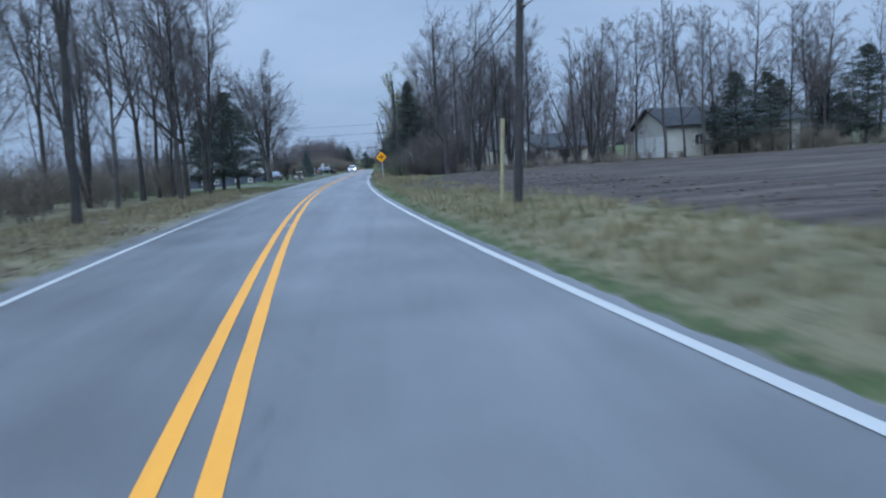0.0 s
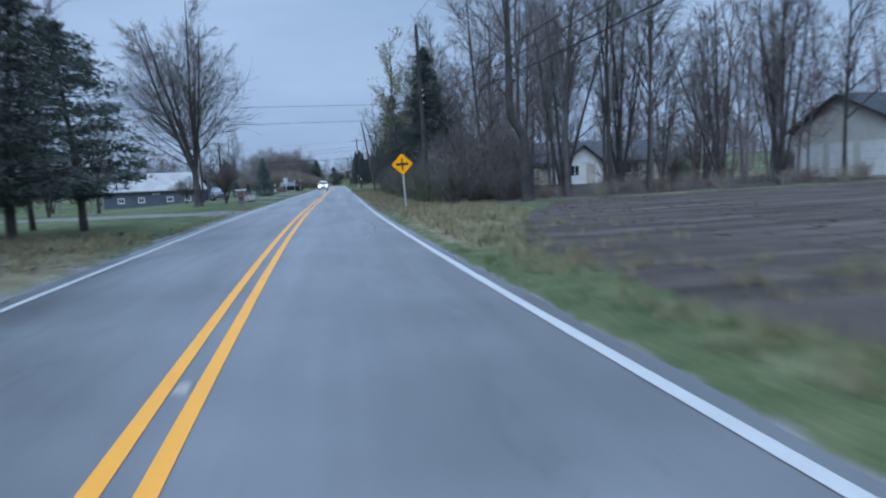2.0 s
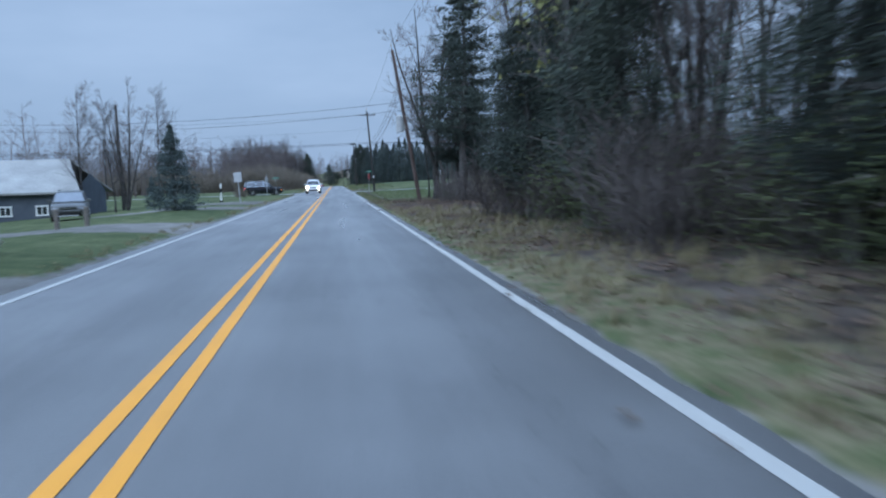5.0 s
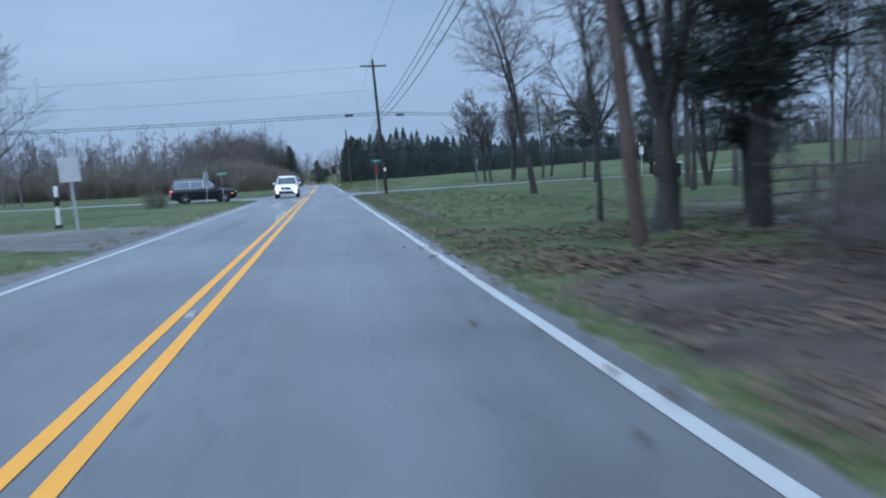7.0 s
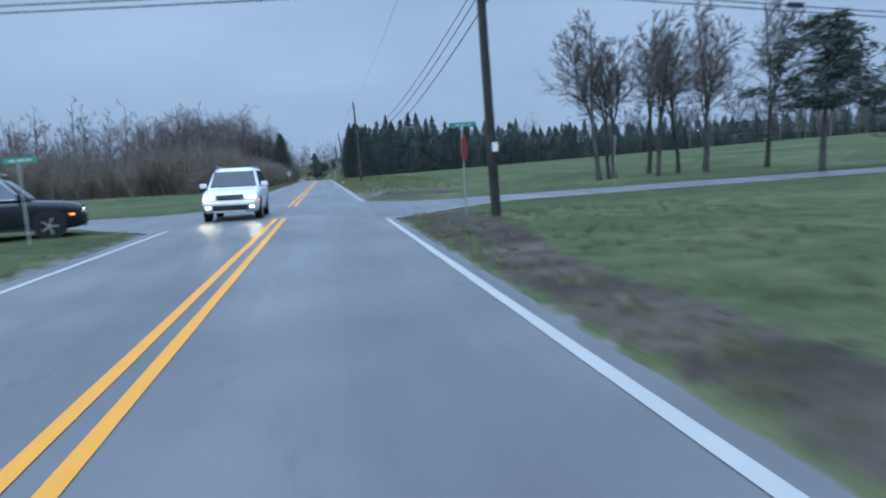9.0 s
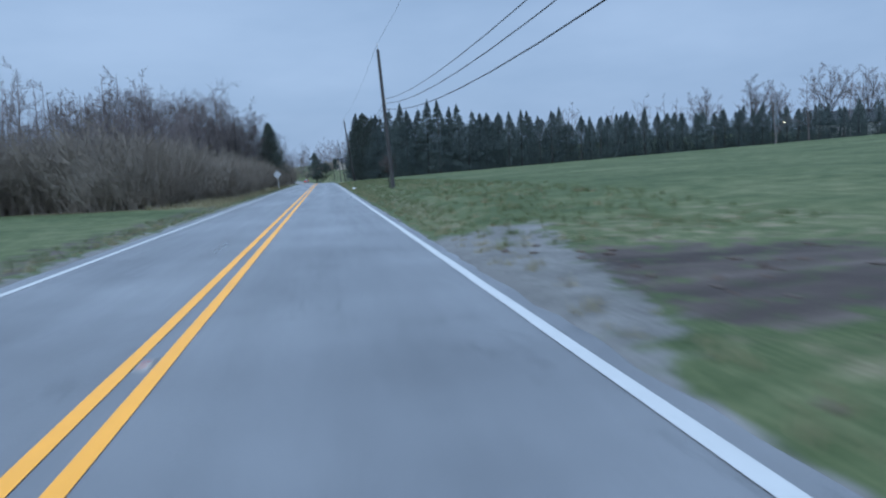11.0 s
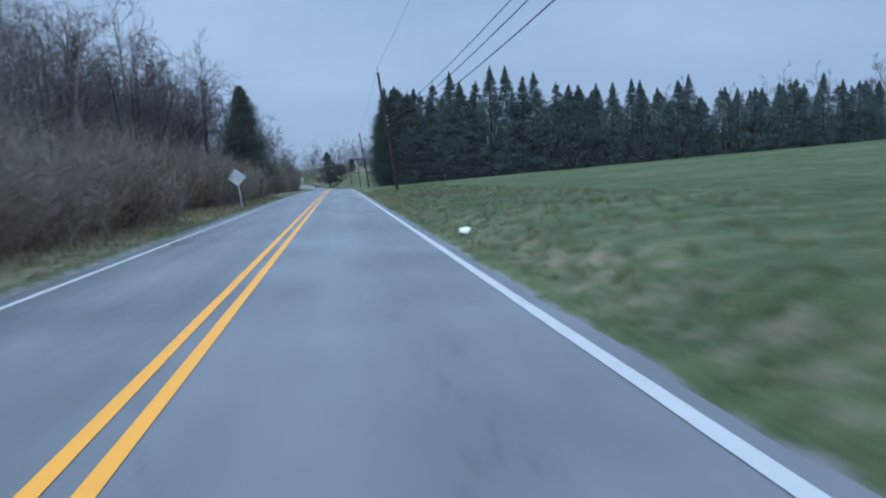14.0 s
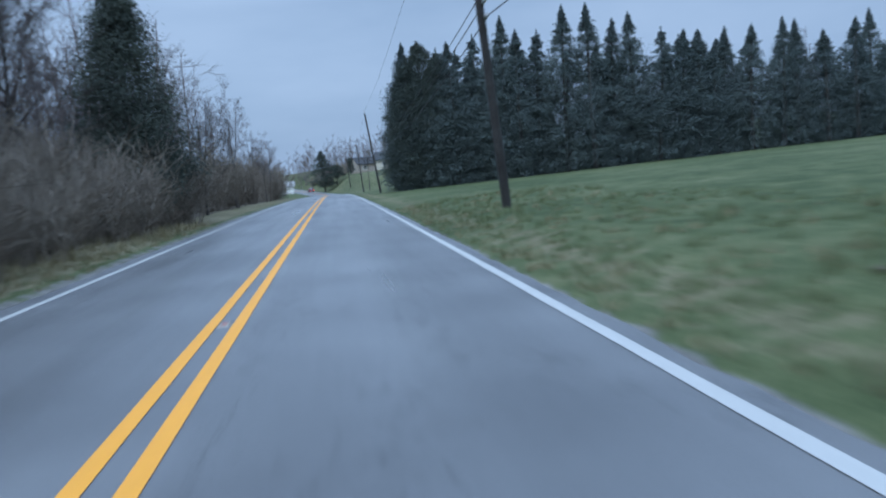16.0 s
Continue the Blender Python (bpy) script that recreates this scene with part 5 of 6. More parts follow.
def stand(ob, x, y, turn=0.0, size=1.0, lean=0.0):
    ob.scale = (size,) * 3
    ob.matrix_basis = pose(x, y, land_z(x, y), 0, lean, turn) @ Matrix.Diagonal((size, size, size, 1))
    return ob


def again(ob, x, y, turn=0.0, size=1.0, lean=0.0, label=""):
    c = copy_thing(ob, Matrix.Identity(4))
    stand(c, x, y, turn, size, lean)
    if label:
        c["label"] = label
    return c


LEAN = -2.0
rng = random.Random(11)
tall = [bare_tree("tall leafless roadside tree with a straight grey trunk", 100 + i, height=h, r=r, stems=st, fork=fk, fan=0.24, low=lo, limbs=22 if st == 1 else 12, boughs=10 if st == 1 else 8, twigs=9, spread=sp,
                  lift=0.05, reach=0.36 if st == 1 else 0.28, fine=0.009, wander=0.06, thick=1.05, gnarl=0.13)
        for i, (h, r, lo, sp, st, fk) in enumerate(((17, 0.16, 0.26, 0.9, 1, 0), (19, 0.14, 0.12, 0.9, 3, 6.0), (15, 0.14, 0.22, 0.95, 1, 0), (20, 0.14, 0.10, 0.85, 2, 8.0), (14, 0.11, 0.25, 0.9, 1, 0), (16, 0.12, 0.10, 1.0, 3, 4.2)))]
stems = [bare_tree("leafless tree with several upright stems", 140 + i, height=h, r=r, stems=st, low=0.2, limbs=12, boughs=8, twigs=8, spread=0.9, lift=0.05, reach=0.28, fine=0.009, fan=0.24)
         for i, (h, r, st) in enumerate(((17, 0.22, 5), (14, 0.18, 4), (16, 0.2, 6)))]
kinked = bare_tree("crooked thick-trunked leafless tree at the field corner", 171, height=15, r=0.30, wander=0.03, low=0.34, limbs=20, boughs=9, twigs=9, spread=0.95, kink=0.7, lift=0.04, fine=0.009, reach=0.42)
maple = bare_tree("large leafless maple with upswept stems on the lawn", 180, height=16.6, r=0.27, stems=6, low=0.06, limbs=17, boughs=11, twigs=10, spread=1.0, lift=0.03, fine=0.0095, fan=0.34, reach=0.46, fork=2.6,
                  wander=0.035, gnarl=0.08, dome=0.98, thick=0.8)
apple = bare_tree("small round-headed ornamental tree in bud", 190, height=3.5, r=0.11, stems=7, low=0.12, limbs=11, boughs=8, twigs=9, spread=1.15, lift=0.02, reach=0.46, fine=0.008, fan=0.95, fork=0.9, dome=0.7)
park = [bare_tree("leafless park tree with open crown on the lawn", 200 + i, height=h, r=r, stems=st, fork=fk, fan=fn, low=0.12, limbs=11, boughs=9, twigs=10, spread=sp, lean=ln, reach=0.34, lift=0.03, fine=0.009,
                  wander=0.09, thick=1.15, gnarl=0.16)
        for i, (h, r, sp, ln, st, fk, fn) in enumerate(((12.0, 0.125, 1.1, -0.14, 3, 4.8, 0.85), (13, 0.15, 1.1, 0.0, 4, 4.0, 0.7), (8.5, 0.10, 1.0, -0.10, 3, 3.0, 0.3), (7.5, 0.09, 0.95, 0.05, 3, 2.6, 0.26)))]
shade_tree = bare_tree("thick-trunked leafless tree with low heavy limbs beside the pole", 230, height=13, r=0.20, stems=4, low=0.12, limbs=11, boughs=8, twigs=8, spread=0.95, lift=0.03, reach=0.36, fine=0.009, fan=0.42, fork=2.2, wander=0.07)
willow = bare_tree("tall tree in pale yellow-green young leaf", 220, leaves=M_WILLOW, height=15.5, r=0.22, stems=2, low=0.2, limbs=14, boughs=8, twigs=8, spread=0.8, lift=0.06)
spruces = [cedar("dark spruce in a planted row beyond the field", 300 + i, name="spruce_tree", mat=M_SPRUCE, height=h, radius=r, clear=0.0, clumps=c, sprays=31, flat=0.34, ragged=rg, cone=cn, grain=0.82)
           for i, (h, r, c, rg, cn) in enumerate(((14.0, 3.3, 520, 0.3, 0.62), (12.6, 3.4, 480, 0.35, 0.54), (14.6, 3.2, 540, 0.3, 0.66), (12.0, 3.6, 480, 0.4, 0.46), (13.2, 3.4, 500, 0.4, 0.58)))]
fillers = [cedar("dark spruce filling the planted row", 310 + i, name="spruce_tree", mat=M_SPRUCE, height=h, radius=3.4, clear=0.0, clumps=330, sprays=24, flat=0.34, ragged=0.4, cone=cn, grain=1.0)
           for i, (h, cn) in enumerate(((13.0, 0.56), (12.2, 0.5)))]
cedars = [cedar("dense dark cedar at the wood's edge", 330 + i, height=h, radius=r, clear=c, clumps=n, full=f, sprays=76, grain=0.5, ragged=0.42)
          for i, (h, r, c, n, f) in enumerate(((10.5, 2.6, 0.02, 620, 0.5), (8.0, 2.3, 0.18, 380, 0.45), (10.8, 3.2, 0.08, 900, 0.68)))]
pines = [cedar("ragged dark evergreen with spreading boughs", 340 + i, name="pine_tree", height=h, radius=r, clear=c, clumps=n, full=0.75, sprays=62, flat=0.24, ragged=0.6, grain=0.68)
         for i, (h, r, c, n) in enumerate(((11.0, 3.5, 0.08, 520), (13.5, 3.3, 0.10, 560)))]
open_cedars = [cedar("open dark cedar with layered boughs at the lawn's edge", 360 + i, height=h, radius=r, clear=0.16, clumps=n, full=0.6, sprays=46, flat=0.15, ragged=0.8, grain=0.8)
               for i, (h, r, n) in enumerate(((10.5, 3.8, 300), (9.0, 3.4, 250)))]
shade_pines = [cedar("tall dark evergreen shading the roadside", 370 + i, name="pine_tree", height=h, radius=3.1, clear=c, clumps=n, full=0.6, sprays=60, flat=0.2, ragged=0.8, grain=0.75)
               for i, (h, c, n) in enumerate(((12.5, 0.24, 300), (13.5, 0.3, 260)))]
juniper = cedar("ragged evergreen with a bare stem by the lane", 345, name="juniper_tree", height=7.6, radius=3.0, clear=0.42, clumps=150, full=0.42, sprays=70, flat=0.2, ragged=0.95, grain=0.85)
lane_cedar = cedar("broad ragged cedar on a short stem by the lane", 347, height=9.8, radius=4.0, clear=0.16, clumps=260, full=0.85, sprays=60, flat=0.26, ragged=0.75, grain=0.8)
small_spruce = cedar("young cone-shaped spruce on the lawn", 350, name="spruce_tree", mat=M_SPRUCE, height=5.2, radius=1.75, clear=0.0, clumps=300, sprays=34, flat=0.2, ragged=0.35, cone=0.95, grain=0.7)
used = set()


def put(ob, x, y, turn=None, size=1.0, lean=LEAN, label=""):
    """The first call moves the tree itself, later calls copy it."""
    t = rng.uniform(0, 360) if turn is None else turn
    if ob.name in used:
        return again(ob, x, y, t, size, lean, label)
    used.add(ob.name)
    if label:
        ob["label"] = label
    return stand(ob, x, y, t, size, lean)


# along the first bend, beside the near verge
for i, (x, y, k, s) in enumerate(((-5.6, 32.4, 1, 0.9), (-10.5, 37, 0, 0.9), (-13.5, 43, 3, 0.9), (-8.4, 45, 4, 0.95), (-7.6, 54, 2, 1.0), (-11.0, 58, 0, 1.0), (-9.4, 59.5, 4, 1.1),
                                  (-8.0, 57.5, 2, 0.95), (-11.6, 64.0, 3, 0.85), (-14.5, 52, 1, 0.9), (-16.5, 61, 5, 1.0), (-7.2, 60.5, 4, 1.05), (-19, 47, 0, 1.0), (-21, 56, 3, 0.95), (-12.4, 28, 2, 1.0),
                                  (-17, 34, 0, 1.05), (-9.5, 24, 5, 1.0), (-13, 17, 1, 1.0), (-8.8, 66.5, 2, 0.95), (-18, 68, 1, 0.9), (-24, 66, 0, 1.0), (-9.0, 14, 3, 1.0), (-9.6, 71, 4, 0.95), (-10.6, 78, 4, 1.0), (-12.0, 72, 2, 1.0))):
    put(tall[k], x, y, None, s)
put(stems[0], -15.0, 47, None, 0.95)
put(stems[1], -11.5, 50, None, 1.0)
for x, y, k, s in ((-8.0, 69.5, 0, 0.78), (-10.4, 73.5, 1, 0.7), (-8.0, 76.0, 0, 0.78)):
    put(open_cedars[k], x, y, None, s)
put(maple, -9.8, 110.3, 20)
put(apple, -7.9, 112.4, 10)
put(apple, -16.5, 140.0, 90, 0.9)
put(small_spruce, -8.3, 150.3, None, 0.98)
put(small_spruce, -13.0, 172.0, None, 0.42, label="small clipped conifer beside the drive")
put(small_spruce, -15.0, 174.2, None, 0.5, label="small clipped conifer beside the drive")
put(park[1], -23.0, 128, None, 0.95, label="spreading leafless tree beside the blue house")
put(stems[2], -26.5, 124, None, 0.75, label="leafless tree with several stems beside the blue house")
put(tall[5], -29.0, 122, None, 0.75)
put(stems[2], -36.0, 130, None, 0.8)
put(tall[2], -17.0, 186.0, None, 0.75)
put(tall[0], -37.0, 176.0, None, 0.7)
put(tall[4], -15.5, 164.0, None, 0.6)
put(stems[0], -15.6, 168.0, None, 0.62, label="many-stemmed leafless tree beside the drive")
put(tall[2], -18.5, 166.0, None, 0.65, label="leafless tree beside the drive")
put(stems[1], -36.0, 152.0, None, 0.8)

# the wood behind the ploughed field and beside the road
put(kinked, 11.5, 83.9, 0, 1.0, -1)
for i, (x, y, k, s) in enumerate(((14.5, 86.5, 0, 0.9), (17.5, 88, 3, 0.8), (19.5, 87, 4, 1.0), (21.5, 92, 0, 0.85), (35.9, 113.4, 4, 1.0), (29, 90, 0, 0.8), (33, 89, 2, 0.9),
                                  (34.6, 84.6, 1, 0.85), (45, 85.4, 0, 0.9), (48, 84.2, 2, 0.9), (51, 86, 4, 1.0), (54, 90, 5, 0.9), (40.2, 85.2, 2, 0.9), (33.0, 97.0, 4, 1.05), (36.8, 85.0, 4, 1.0), (42.6, 86.2, 5, 0.85), (38.6, 84.0, 0, 0.8), (58, 94, 0, 0.9), (62, 90, 3, 0.8), (67, 94, 2, 0.95), (72, 91, 4, 1.1),
                                  (78, 95, 0, 0.9), (14, 96, 3, 0.8), (19, 101, 1, 0.8), (24, 107, 0, 0.85), (12.5, 101, 4, 1.1), (15, 110, 2, 1.0), (20, 116, 3, 0.8), (11.5, 116, 0, 0.85), (14, 124, 1, 0.75),
                                  (19, 130, 2, 0.9), (11.5, 133, 3, 0.8), (15, 140, 0, 0.9), (22, 142, 5, 0.9), (27, 136, 1, 0.9), (30, 146, 3, 0.8), (17, 148, 2, 0.9), (16.5, 104, 2, 0.95), (19.5, 108, 4, 1.0), (21.0, 112, 0, 0.9))):
    put(tall[k], x, y, None, s * 1.1, label="slender leafless woodland tree" if i > 3 else "")
for x, y, k in ((34.6, 112.0, 1), (19.2, 91.0, 2), (36.8, 114.5, 0), (28, 95, 0), (30.5, 110.5, 1), (27.2, 86.6, 2), (60, 97, 0), (74, 97, 2), (15.8, 92, 0), (9.0, 118, 1)):
    put(stems[k], x, y, None, 0.9)
for x, y, k, s in ((9.1, 108.5, 1, 0.92), (9.4, 101.5, 0, 0.5), (9.0, 128.0, 0, 0.8)):
    put(pines[k], x, y, None, s, label="tall dark conifer in the roadside wood")
for x, y, k, s in ((55.5, 101, 0, 0.85), (66, 103, 1, 0.8), (59.0, 97.0, 0, 0.8), (42.8, 85.0, 0, 0.85), (46.8, 85.6, 1, 1.0), (40.2, 84.6, 1, 0.62), (61.0, 91.0, 0, 1.1), (73.0, 99.0, 0, 0.9)):
    put(open_cedars[k], x, y, None, s, 0, label="spreading dark conifer beside the white house")
for x, y, k, s in ((7.6, 119.0, 1, 0.85), (8.6, 112.5, 1, 0.9), (7.4, 126.0, 1, 0.8), (12.8, 142.0, 0, 1.1), (14.6, 139.5, 0, 0.95)):
    put(cedars[k], x, y, None, s, label="dense dark cedar in the roadside wood")
put(willow, 7.6, 121.0)
put(willow, 9.6, 115.0, None, 0.9)
# conifers round the second pole
for x, y, k, s in ((9.6, 153.4, 0, 0.9), (8.9, 147.9, 1, 0.95), (11.4, 156.8, 0, 0.62)):
    put(shade_pines[k], x, y, None, s)
put(shade_tree, 8.1, 154.3, 30, 1.0, 0)
for x, y, k, s in ((12.6, 148.5, 1, 0.95), (16.0, 156.0, 3, 0.9), (17.5, 151.5, 0, 0.95), (19.5, 156.5, 2, 0.95), (15.2, 146.5, 4, 1.0), (21.5, 160.0, 0, 1.0), (23.0, 152, 1, 0.9), (27.5, 162, 3, 0.9), (30.5, 157, 2, 1.0), (34, 165, 0, 0.9), (29.0, 169.0, 4, 1.0), (38.0, 172, 1, 0.8)):
    put(tall[k], x, y, None, s, label="dark leafless trunk beside the gravel track")

# the park lawn
put(tall[4], 8.0, 157.7, None, 0.6, label="slender sapling with a straight trunk on the lawn")
put(park[0], 12.4, 179.2, 0, 1.0, -2)
put(park[1], 21.8, 195.5, None, 0.95)
put(tall[1], 20.3, 180.0, None, 0.85, label="dark leafless park tree")
put(tall[3], 18.8, 174.7, None, 0.8, label="dark leafless park tree")
put(stems[1], 20.6, 176.2, None, 0.85, label="dark leafless park tree with several stems")
put(tall[5], 17.2, 171.0, None, 0.75, label="dark leafless park tree")
put(park[3], 33.0, 178.0, None, 1.3)
for x, y, k, s in ((18.0, 222, 2, 1.2), (20.2, 225, 3, 1.3), (22.0, 222.5, 2, 1.15), (23.4, 227, 3, 1.4), (26.0, 224, 2, 1.25), (28.5, 229, 3, 1.3), (31.5, 226, 2, 1.35), (19.2, 223.4, 3, 1.1), (24.8, 225.5, 2, 1.1)):
    put(park[k], x, y, None, s, 0, label="thin crooked leafless tree beyond the lane")
put(juniper, 27.5, 214.5, None, 1.1, 0)
put(lane_cedar, 35.2, 215.5, None, 1.0, 0, label="broad ragged cedar on a short stem by the lane")
for x, y, k, s in ((25.5, 190, 1, 0.8), (29.5, 186, 0, 0.8), (24.0, 177, 2, 0.85), (33.0, 191, 4, 1.0), (20.0, 172.5, 3, 0.75), (35.5, 186, 2, 0.9), (31.0, 181, 1, 0.75)):
    put(tall[k], x, y, None, s, label="dark leafless park tree")
put(lane_cedar, 47.5, 214.0, None, 0.8, 0, label="broad ragged cedar beyond the lane")
put(tall[0], 42.0, 190.0, None, 0.9)
put(tall[2], 47.0, 197.0, None, 0.9)
put(tall[3], 37.0, 183.0, None, 0.85)
put(tall[1], 52.0, 186.0, None, 0.85)
sapling = bare_tree("small forked tree holding withered brown leaves on the verge", 260, height=3.5, r=0.06, stems=3, low=0.2, limbs=9, boughs=6, twigs=7, spread=1.1, reach=0.42, lift=0.03, fine=0.005, fan=0.3, fork=1.0)
leaf_rng = random.Random(261)
LV, LF = [], []
for _ in range(520):
    leaf(LV, LF, leaf_rng, Vector((leaf_rng.uniform(-0.6, 0.6), leaf_rng.uniform(-0.6, 0.6), leaf_rng.uniform(1.5, 2.9))), leaf_rng.uniform(0.02, 0.05))
mesh_object("leaves", LV, LF, M_BROWN_LEAF, sapling)
put(sapling, 5.75, 266.1, 40, 0.7)
# the planted spruce row
row = random.Random(5)
x, i = 9.4, 0
while x < 150:
    y = 392.0 - 0.30 * (x - 9) + row.uniform(-1.2, 1.2)
    tallness = float(np.interp(x, (9, 14, 25, 35, 50, 62, 100, 150), (1.0, 1.16, 1.1, 1.02, 0.84, 0.74, 0.60, 0.56)))
    put(spruces[row.randrange(5)], x, y, None, row.choice((0.86, 0.9, 0.95, 1.0, 1.04)) * tallness, 0)
    put(fillers[row.randrange(2)], x + row.uniform(0.4, 1.4), y + 2.2, None, row.uniform(0.9, 1.06) * tallness, 0, label="dark spruce filling the planted row")
    if i % 2 and x < 115:
        put(fillers[row.randrange(2)], x - row.uniform(0.2, 1.2), y + 5.0, None, row.uniform(0.75, 0.95) * tallness, 0, label="dark spruce filling the planted row")
    x += row.uniform(1.3, 2.6) * (1.0 if x < 70 else 1.15)
    i += 1
for x, y, k in ((9.0, 393.0, 1.18), (10.0, 390.6, 1.3), (11.4, 391.4, 1.46), (9.8, 396.5, 1.2), (13.0, 390.4, 1.3)):
    put(cedars[0], x, y, None, k, 0, label="dense clipped evergreen at the end of the spruce row")
for x, y, k, s in ((88, 380, 1, 1.1), (98, 376, 1, 1.2), (104, 374, 0, 1.15), (113, 371, 1, 1.3), (121, 369, 1, 1.2), (129, 366, 0, 1.3), (137, 364, 1, 1.35), (146, 361, 1, 1.25), (155, 357, 0, 1.3), (164, 354, 1, 1.4), (173, 352, 1, 1.3)):
    put(park[k], x, y, None, s, 0, label="large round-headed leafless tree above the spruce row")
# left of the straight, beyond the field
put(cedars[2], -6.9, 345.0, 30, 0.98, label="tall dense cedar rising over the brush")
for x, y, k, s in ((-10.5, 326, 1, 0.62), (-8.6, 334, 3, 0.66), (-12.5, 331, 5, 0.72), (-14.5, 322, 0, 0.66), (-9.8, 340, 2, 0.72), (-13.8, 338, 1, 0.7), (-16.5, 329, 3, 0.66), (-11.4, 318, 5, 0.6), (-9.0, 352, 0, 0.6), (-8.3, 358, 4, 0.62)):
    put(tall[k], x, y, None, s, label="grey leafless tree rising out of the brush")
put(park[0], -10.2, 330.5, 180, 0.8, label="forked leafless tree rising out of the brush")
put(park[1], -13.2, 310.0, 60, 0.72, label="gnarled leafless tree rising out of the brush")
put(park[0], -16.0, 317.0, 120, 0.8, label="gnarled leafless tree rising out of the brush")
put(park[1], -12.4, 322.0, 200, 0.8, label="gnarled leafless tree rising out of the brush")
put(park[1], -11.8, 344.0, None, 0.85, label="forked leafless tree rising out of the brush")
for x, y, k in ((-9.4, 287, 0), (-12.2, 292, 1), (-10.2, 298, 2), (-13.6, 303, 0), (-10.6, 307, 1), (-12.0, 313, 2), (-9.6, 316, 0), (-14.5, 311, 1), (-9.8, 323, 2), (-13.0, 326, 0), (-10.4, 335, 1), (-12.2, 281, 2)):
    put(stems[k], x, y, None, 0.31 + 0.30 * smooth(286, 322, y), label="many-stemmed leafless tree rising out of the brush")
put(pines[0], -13.0, 318.0, None, 0.55, label="dark conifer half hidden in the brush")
wood = random.Random(21)
for i in range(34):
    x, y = -wood.uniform(8.5, 34), wood.uniform(268, 372)
    put((tall + park[1:2] + stems)[wood.randrange(10)], x, y, None, (wood.uniform(0.26, 0.34) + 0.32 * smooth(286, 325, y)) * (1 - 0.35 * smooth(16, 32, -x)), label="leafless tree in the brushy wood")
for i in range(16):
    put(tall[wood.randrange(6)], -wood.uniform(5.8, 11), 352 + 4 * i + wood.uniform(-1, 1), None, wood.uniform(0.42, 0.6), label="leafless tree in the brushy wood")
# beyond the dip
put(lane_cedar, -1.6, 575.0, None, 1.45, 0, label="dark rounded evergreen where the road bends")
put(stems[0], 0.8, 582.0, None, 0.8, 0, label="grey leafless tree where the road bends")
put(juniper, 2.6, 572.0, None, 0.95, 0, label="dark rounded evergreen where the road bends")
put(cedars[1], 7.4, 566.0, None, 0.75, 0, label="dark rounded evergreen where the road bends")
for x, y, k in ((14, 470, 0), (10, 500, 3), (22, 505, 2), (-18, 520, 1), (4, 610, 0), (24, 590, 4)):
    put(tall[k], x, y, None, 0.6, 0)

# ---------------------------------------------------------------- far woods, brush and grass
simple = []
for i in range(5):
    a, b, c, d = bare_tree_lists(400 + i, height=12 + i, r=0.13, low=0.15, limbs=12, boughs=5, twigs=8, spread=1.15, lift=0.04, fine=0.012, coarse=True, wander=0.06, reach=0.34, sprigs=0.0)
    V = a + c
    F = b + [tuple(q + len(a) for q in f) for f in d]
    simple.append(array_of((V, F)))
hazy = []
for i in range(4):
    a, b, c, d = bare_tree_lists(420 + i, height=12 + i, r=0.15, low=0.12, limbs=11, boughs=5, twigs=7, spread=1.1, lift=0.04, fine=0.020, coarse=True, wander=0.06, reach=0.34, sprigs=0.0)
    hazy.append(array_of((a + c, b + [tuple(q + len(a) for q in f) for f in d])))
far = random.Random(31)


SITES = ((-6.9, -3.0, 304.0, 320.0), (34.5, 54.0, 87.0, 101.5), (22.0, 40.0, 112.0, 138.0), (-35.0, -17.0, 162.5, 175.5))


def built_on(x, y):
    """True where a house or a sign stands."""
    return any(a < x < b and c < y < d for a, b, c, d in SITES)


def wood_block(name, label, n, xr, yr, sizes, kinds=simple):
    places = []
    for _ in range(n):
        x, y = far.uniform(*xr), far.uniform(*yr)
        if built_on(x, y):
            continue
        places.append((x, y, land_z(x, y) - 0.1, far.uniform(0, 6.28), far.uniform(*sizes), far.randrange(len(kinds))))
    return scatter(name, label, "woods", kinds, places, M_HAZED_WOOD)


wood_block("woods", "far grey leafless wood beyond the lawn", 260, (-105, -13), (266, 288), (0.40, 0.58))
wood_block("woods", "taller grey wood behind the far trees", 240, (-120, -15), (286, 306), (0.70, 0.86), hazy)
wood_block("woods", "leafless wood on the rise beyond the park", 60, (112, 230), (325, 350), (0.5, 0.75), hazy)
wood_block("woods", "slender wood behind the ploughed field", 55, (14, 100), (93, 108), (0.7, 1.0))
wood_block("woods", "tangled leafless wood behind the brush", 45, (-24, -8.5), (340, 378), (0.4, 0.62))
broad = []
for i in range(4):
    a, b, c, d = bare_tree_lists(440 + i, height=13, r=0.14, low=0.2, limbs=12, boughs=6, twigs=8, spread=1.2, lift=0.02, fine=0.011, coarse=True, wander=0.06, reach=0.36, sprigs=0.0, dome=0.5, gnarl=0.16)
    broad.append(array_of((a + c, b + [tuple(q + len(a) for q in f) for f in d])))
places = []
for _ in range(165):
    y = far.uniform(265, 382)
    x = far.uniform(-27, -11 + 2 * smooth(345, 355, y))
    tall_here = float(np.interp(y, (262, 287, 303, 327, 345, 382), (4.6, 7.0, 10.4, 14.4, 13.8, 11.0)))
    places.append((x, y, land_z(x, y) - 0.1, far.uniform(0, 6.28), tall_here / 13.5 * far.uniform(0.82, 1.04), far.randrange(4)))
scatter("woods", "round-headed grey leafless wood behind the brush", "woods", broad, places, M_HAZED_WOOD)
